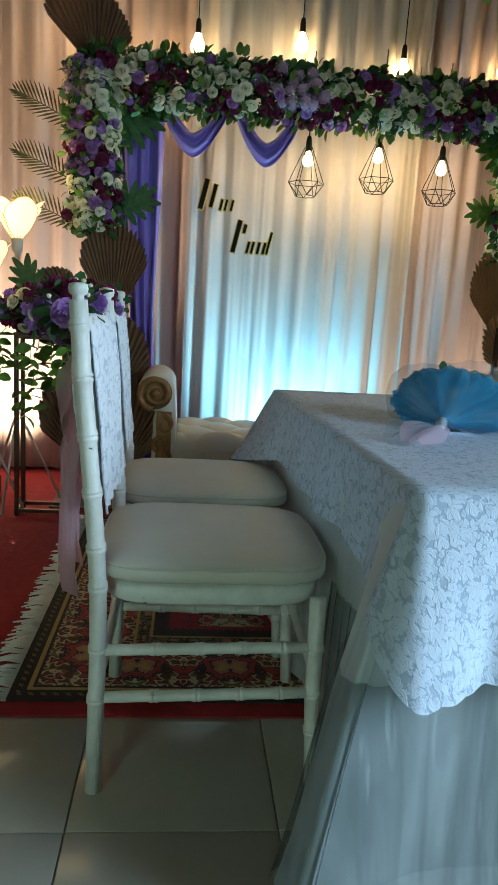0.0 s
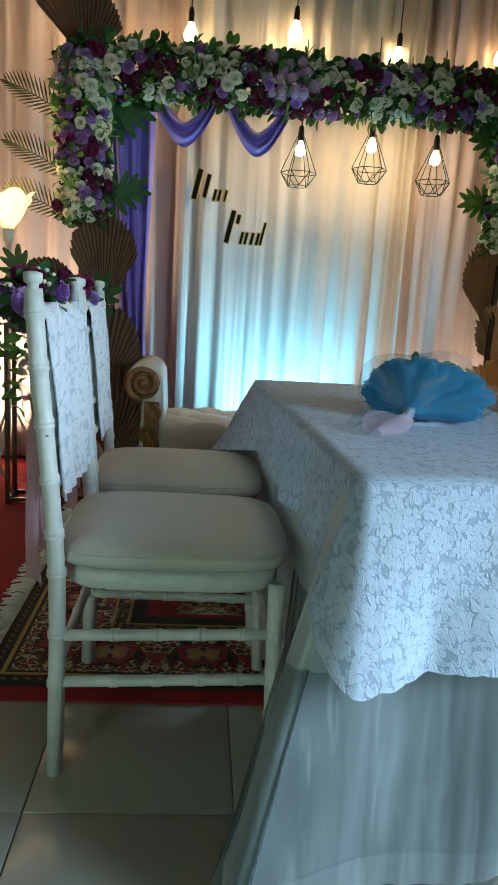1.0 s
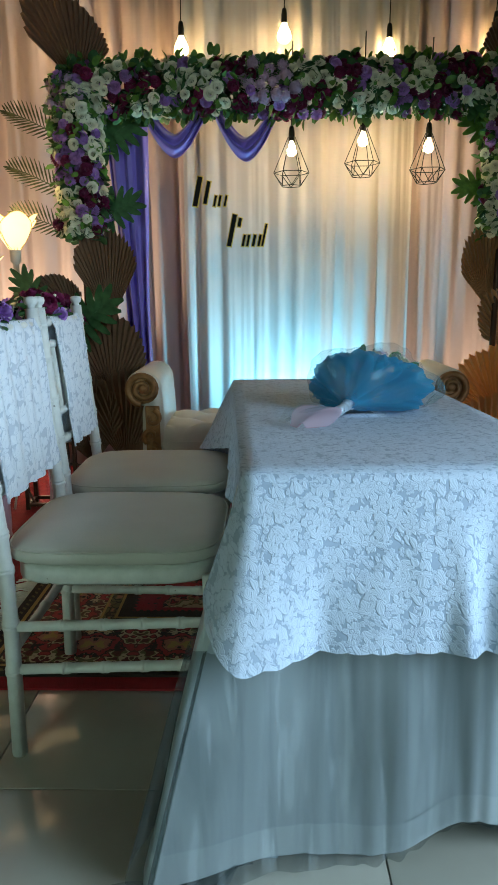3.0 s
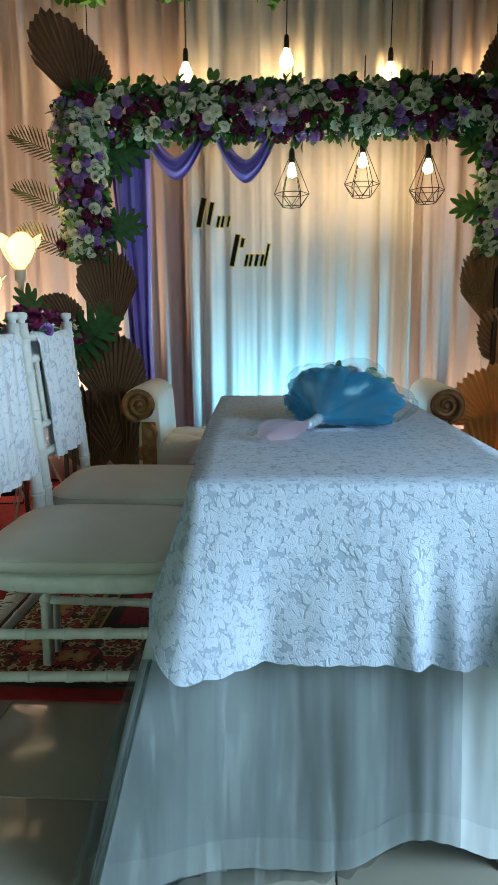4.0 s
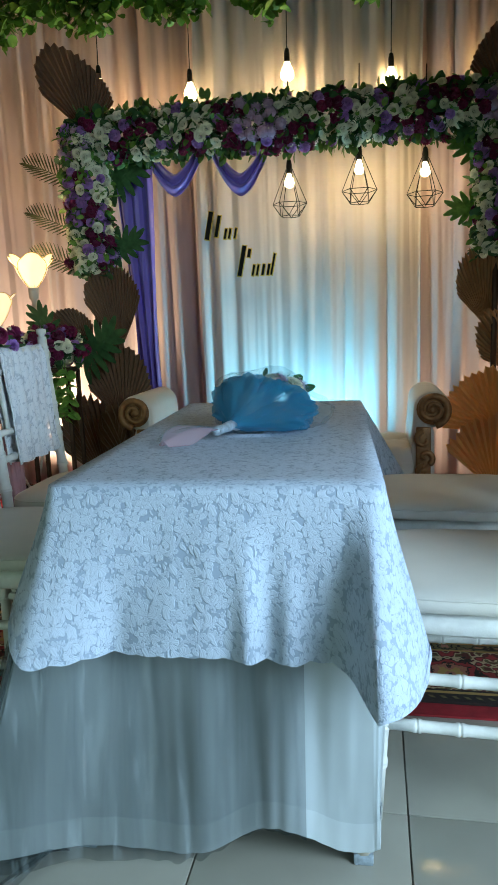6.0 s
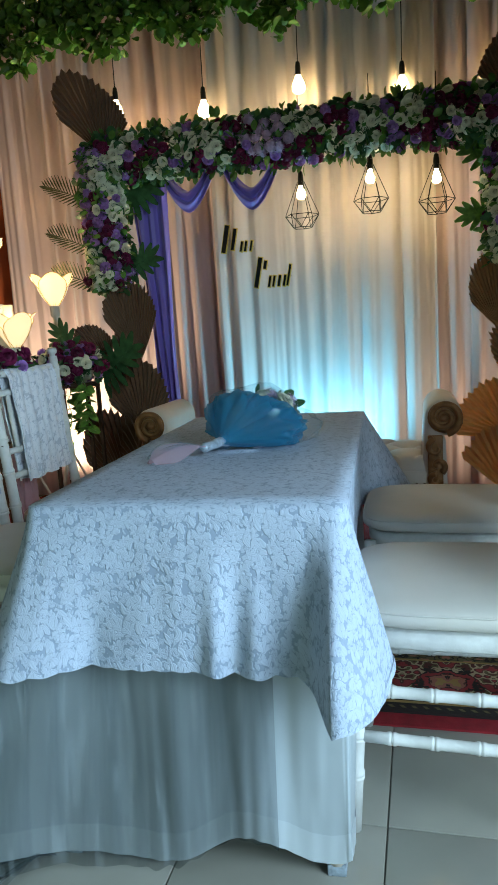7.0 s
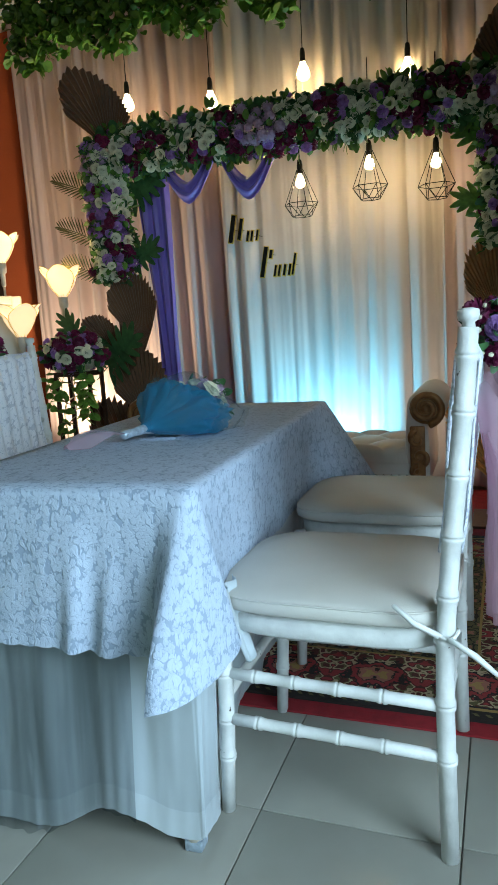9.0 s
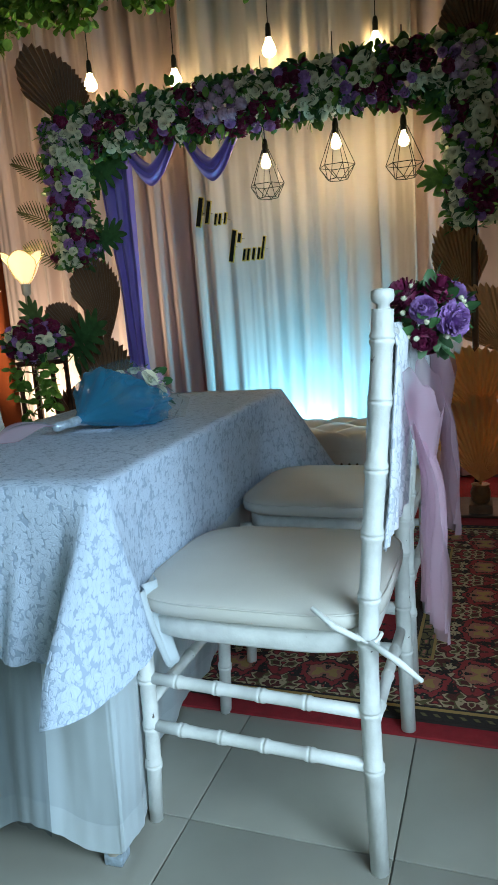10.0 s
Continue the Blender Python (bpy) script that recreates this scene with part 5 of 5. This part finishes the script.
def bridal_bouquet():
    """A cone of gathered tulle lying on its side: stems and tail towards the near end, flowers at the open mouth."""
    root = tagged(empty("bouquet", pose(0.598, 1.705, 0.712, 0, 0, -25)), "blue tulle wrapped bouquet with pink ribbon tail lying on the lace", "bouquet")
    rnd = random.Random(2)

    def wrap(k, grow, y1, high):
        def f(u, v):
            a = 2 * math.pi * u
            ca, sa = math.cos(a), math.sin(a)
            body = ease(-0.05, 0.62, v) * (1 - 0.30 * ease(0.7, 1, v) * (1 if sa > 0 else 0.2))
            crease = 0.5 - abs(wob(ca * 3.5 + k * 7, sa * 3.5, v * 4.0)) - 0.8 * abs(wob(ca * 4.5, sa * 4.5 + k * 5, v * 6.5))
            r = 0.012 + 0.096 * grow * body * (1 + 0.25 * wob(ca * 1.5 + k * 3, sa * 1.5, v * 2) + (0.34 if k < 2 else 0.12) * crease * ease(0.05, 0.5, v))
            wide = 1.25 + 0.25 * max(0, ca) * (1 - max(0, sa))
            z = 0.028 + 0.030 * ease(0, 0.6, v) + r * sa * high
            return Vector((r * ca * wide, lerp(-0.015, y1 * (1 - 0.30 * max(0, sa)), v) + 0.035 * wob(2 * ca, 2 * sa, k) * v, max(0.003 + 0.002 * k, z)))
        return grid(bmesh.new(), f, 130, 26, True)
    part("tulle_wrap", wrap(0, 0.90, 0.19, 0.80), M_BLUETULLE, root)
    part("tulle_wrap", wrap(1, 1.0, 0.16, 0.72), M_BLUETULLE, root)
    part("tulle_veil", wrap(2, 1.12, 0.22, 0.88), M_PALEBLUE, root, "paler outer tulle veil")
    part("ribbon_tie", lathe(bmesh.new(), [(0.008, -0.085), (0.013, -0.078), (0.011, -0.05), (0.013, -0.03), (0.012, -0.012), (0.017, 0.0), (0.019, 0.012)], 14, pose(0, 0, 0.026, -85, 0, 0)), M_RIBBON, root, "silver ribbon wound round the stems")

    def tail(u, v, side=0.0, end=0.14, w1=0.036):
        w = 0.012 + w1 * ease(0, 0.6, v) * (1 - 0.45 * ease(0.75, 1, v))
        lift = 0.022 * (1 - v) + 0.020 * math.sin(3.1 * v) + 0.014 * math.sin(u * 9 + v * 3) * v
        return Vector(((u - 0.5) * 2 * w - 0.035 * v + side * v, -0.07 - end * v - 0.02 * math.sin(u * 3.1), max(0.003, lift)))
    part("tulle_tail", grid(bmesh.new(), tail, 22, 16), M_PINKTULLE, root, "pale pink tulle tail")
    part("tulle_tail", grid(bmesh.new(), lambda u, v: tail(u, v, -0.05, 0.10, 0.028), 18, 14), M_PALEBLUE, root, "pale blue tulle tail")
    for k in range(30):
        d = Vector((rnd.uniform(-1, 1), rnd.uniform(-0.1, 1), rnd.uniform(-0.3, 1))).normalized()
        p = Vector((d.x * 0.10 + 0.015, 0.15 + d.y * 0.06, 0.074 + d.z * 0.058))
        shared("rose" if k % 3 else "hydrangea_head", ROSES[k % 3] if k % 3 else PALES[k % 2], root, Matrix.Translation(p) @ d.to_track_quat("Z", "Y").to_matrix().to_4x4() @ Matrix.Scale(0.8, 4))
    bm = bmesh.new()
    for k in range(16):
        d = Vector((rnd.uniform(-1, 1), rnd.uniform(0.2, 1.2), rnd.uniform(-0.3, 1))).normalized()
        leaf(bm, Vector((d.x * 0.11, 0.17 + d.y * 0.06, 0.065 + d.z * 0.066)), d, rnd.uniform(0.025, 0.045), rnd, 0.4)
    tagged(part("leaves", bm, M_DARKLEAF, root), kind="stuff")


bridal_bouquet()

# ---- bows on the chairs ----


def tulle_bow(x, y, r, label, seed):
    m = pose(x, y, 0, 0, 0, r)
    root = tagged(empty("tulle_bow", m), label, "chair bow", "tulle bows on the chairs")
    bx = post_x(0.82) - 0.035
    for s in (-1, 1):
        def tail(u, v, s=s):
            w = lerp(0.025, 0.075, ease(0, 0.6, v))
            return Vector((bx + 0.012 - 0.012 * math.sin(v * 2.2) - 0.04 * u * ease(0, 0.4, v) + (0.004 + 0.008 * v) * math.sin(u * 22 + seed + 2 * wob(v * 2)) + 0.004 * math.sin(u * 61 + 3 * wob(v * 3, seed)) * ease(0, 0.3, v), s * 0.028 + (u - 0.5) * 2 * w + 0.016 * wob(v * 3, seed + s), lerp(0.82, 0.36 + 0.05 * (s > 0), v) + 0.008 * math.sin(u * 12)))
        part("tail", grid(bmesh.new(), tail, 90, 40), M_PINKTULLE, root)

        def loop(u, v, s=s):
            a = 2 * math.pi * u
            return Vector((bx - 0.008 + 0.03 * math.sin(a) * (0.6 + v * 0.5), s * (0.05 + 0.05 * math.cos(a)), 0.77 + (0.05 * math.sin(a + 0.9)) + (v - 0.5) * 0.09 + 0.006 * math.sin(a * 6)))
        part("loop", grid(bmesh.new(), loop, 60, 12, True), M_PINKTULLE, root)
    part("knot", lathe(bmesh.new(), [(0.006, -0.025), (0.018, -0.015), (0.02, 0.0), (0.017, 0.015), (0.006, 0.025)], 12, pose(bx - 0.01, 0, 0.80)), M_PINKTULLE, root)
    return root


for i, (x, y, r) in enumerate(CHAIRS):
    tulle_bow(x, y, r, "pale pink tulle bow tied behind the chair back", i + 1.0)
    c = pose(x, y, 0, 0, 0, r) @ Vector((post_x(0.9) - 0.05, 0.0, 0.945))
    bouquet_mound("chair_flowers", (c.x, c.y, c.z), 0.055, 0.08, 0.055, 11, "small posy of wine and lilac flowers behind the chair back", "posy", 30 + i, 0.6, 0, 0.036, 1.05)


def cushion_tie(x, y, r):
    m = pose(x, y, 0, 0, 0, r)
    root = tagged(empty("cushion_tie", m), "white fabric tie knotted round the chair post", "tie", "cushion ties")
    px, py = post_x(0.46), HALFB
    part("loop", tube(bmesh.new(), [(px + 0.021 * math.cos(a * math.pi / 8), py + 0.021 * math.sin(a * math.pi / 8), 0.445 + 0.004 * math.sin(a)) for a in range(17)], 0.0035, 6, False), M_SIGN, root)
    part("end", tube(bmesh.new(), [(px + 0.01, py + 0.022, 0.447), (px + 0.05, py + 0.03, 0.47), (px + 0.085, py + 0.03, 0.50)], [0.005, 0.006, 0.004], 6), M_SIGN, root)
    part("end", tube(bmesh.new(), [(px - 0.005, py + 0.022, 0.444), (px - 0.05, py + 0.03, 0.42), (px - 0.085, py + 0.02, 0.385)], [0.005, 0.006, 0.004], 6), M_SIGN, root)


cushion_tie(*CHAIRS[2])

# ---- name boards: plain bars ----


def name_board(x, z, bars, label):
    """Slim leaning bars, black on a thin yellow backing, pinned to the curtain."""
    root = tagged(empty("name_board", pose(x, 3.885, z)), label, "name board", "name boards on the curtain")
    for bx, w, h, dz in bars:
        m = pose(bx + w / 2, 0, dz + h / 2, 0, 12, 0)
        part("backing", box(bmesh.new(), w + 0.010, 0.006, h + 0.010, m @ pose(0, 0.004, 0), 0.002), M_GILT, root, "yellow edge", smooth=False)
        part("bar", box(bmesh.new(), w, 0.006, h, m @ pose(0, -0.003, 0), 0.002), M_INK, root, smooth=False)
        part("pin", tube(bmesh.new(), [m @ Vector((0, 0.006, 0)), m @ Vector((0, 0.09, 0))], 0.002, 6), M_NAIL, root)


name_board(0.035, 1.45, [(0.0, 0.024, 0.15, 0.0), (0.052, 0.018, 0.115, 0.012), (0.098, 0.011, 0.055, 0.0), (0.122, 0.011, 0.055, 0.0), (0.154, 0.010, 0.055, 0.0)], "black bars with a yellow edge pinned to the curtain")
name_board(0.215, 1.245, [(0.0, 0.022, 0.165, 0.0), (0.045, 0.016, 0.045, 0.10), (0.068, 0.011, 0.06, 0.0), (0.092, 0.011, 0.06, 0.0), (0.122, 0.013, 0.06, 0.0), (0.152, 0.012, 0.06, 0.0), (0.178, 0.011, 0.115, 0.0)], "black bars with a yellow edge pinned to the curtain")

# ---- sign and easel ----


def welcome_sign():
    root = tagged(empty("welcome_sign", pose(-1.14, 3.03, 0.565, -4, 0, 18)), "white framed welcome sign with black script on a wooden easel", "sign")
    part("board", box(bmesh.new(), 0.50, 0.012, 0.62, pose(0, 0.0, 0.31), 0.002), M_SIGN, root, smooth=False)
    for sx in (-1, 1):
        part("frame_side", box(bmesh.new(), 0.045, 0.03, 0.68, pose(sx * 0.262, -0.004, 0.31), 0.006), M_CHAIR, root)
    for z in (-0.012, 0.632):
        part("frame_rail", box(bmesh.new(), 0.479, 0.03, 0.045, pose(0, -0.004, z), 0.006), M_CHAIR, root)
    for text, x, z in (("ome", 0.02, 0.525), ("dding Of", 0.0, 0.482)):
        cu = bpy.data.curves.new("lettering", "FONT")
        cu.body, cu.size, cu.extrude = text, 0.038, 0.001
        cu.materials.append(M_INK)
        ob = new("lettering", cu)
        ob.parent = root
        ob.matrix_basis = pose(x, -0.0085, z, 90, 0, 0)
    easel = tagged(empty("easel", pose(-1.14, 3.03, 0, 0, 0, 18)), "brown wooden easel holding the welcome sign", "easel")
    for x0, x1, y0 in ((-0.22, -0.05, -0.02), (0.22, 0.05, -0.02), (0.0, 0.0, 0.42)):
        part("leg", tube(bmesh.new(), [(x0, y0 - (0.09 if y0 < 0 else 0), 0.012), (x1, 0.10, 1.15)], 0.015, 6), M_WOOD, easel)
    part("ledge", box(bmesh.new(), 0.52, 0.05, 0.025, pose(0, -0.012, 0.515), 0.004), M_WOOD, easel, smooth=False)


welcome_sign()

# ---- window ----
win = structure(empty("window_1", pose((WX0 + WX1) / 2, Y1 + 0.05, 0)), "dark wooden window with black iron bars", "window")
W = WX1 - WX0
for sx in (-1, 1):
    part("window_frame", box(bmesh.new(), 0.07, 0.12, WZ1 - WZ0, pose(sx * (W / 2 - 0.035), 0, (WZ0 + WZ1) / 2), 0.006), M_DARKWOOD, win, smooth=False)
for z in (WZ0 + 0.035, WZ1 - 0.035, 1.86):
    part("window_frame", box(bmesh.new(), W - 0.14, 0.11, 0.06, pose(0, 0, z), 0.006), M_DARKWOOD, win, smooth=False)
for k in range(9):
    part("bar", tube(bmesh.new(), [(lerp(-W / 2 + 0.1, W / 2 - 0.1, k / 8), 0.0, WZ0 + 0.06), (lerp(-W / 2 + 0.1, W / 2 - 0.1, k / 8), 0.0, 1.83)], 0.008, 6), M_BLACK, win)
part("blind", box(bmesh.new(), W - 0.14, 0.02, WZ1 - 1.96, pose(0, 0.06, (WZ1 + 1.90) / 2 - 0.02), 0.003), M_BLIND, win, "olive fabric blind", smooth=False)
outside = structure(part("backdrop", box(bmesh.new(), 2.4, 0.05, 2.6, pose(-2.2, Y1 + 1.2, 1.3)), M_TEAL, smooth=False), "teal painted wall outside the window, glowing in place of daylight", "backdrop")

# ---- floor tiles ----
bm = box(bmesh.new(), 0.397, 0.397, 0.012, pose(0, 0, -0.006), 0.0015)
tile_mesh = finish("tile", bm, M_TILE)
for i in range(-8, 8):
    for j in range(-10, 8):
        x, y = 0.21 + 0.4 * (i + 0.5), 1.29 + 0.4 * (j + 0.5)
        if X0 - 0.2 < x < X1 + 0.2 and Y0 - 0.2 < y < Y1 + 0.2:
            shared("tile", tile_mesh, floor, Matrix.Translation((x, y, 0)))
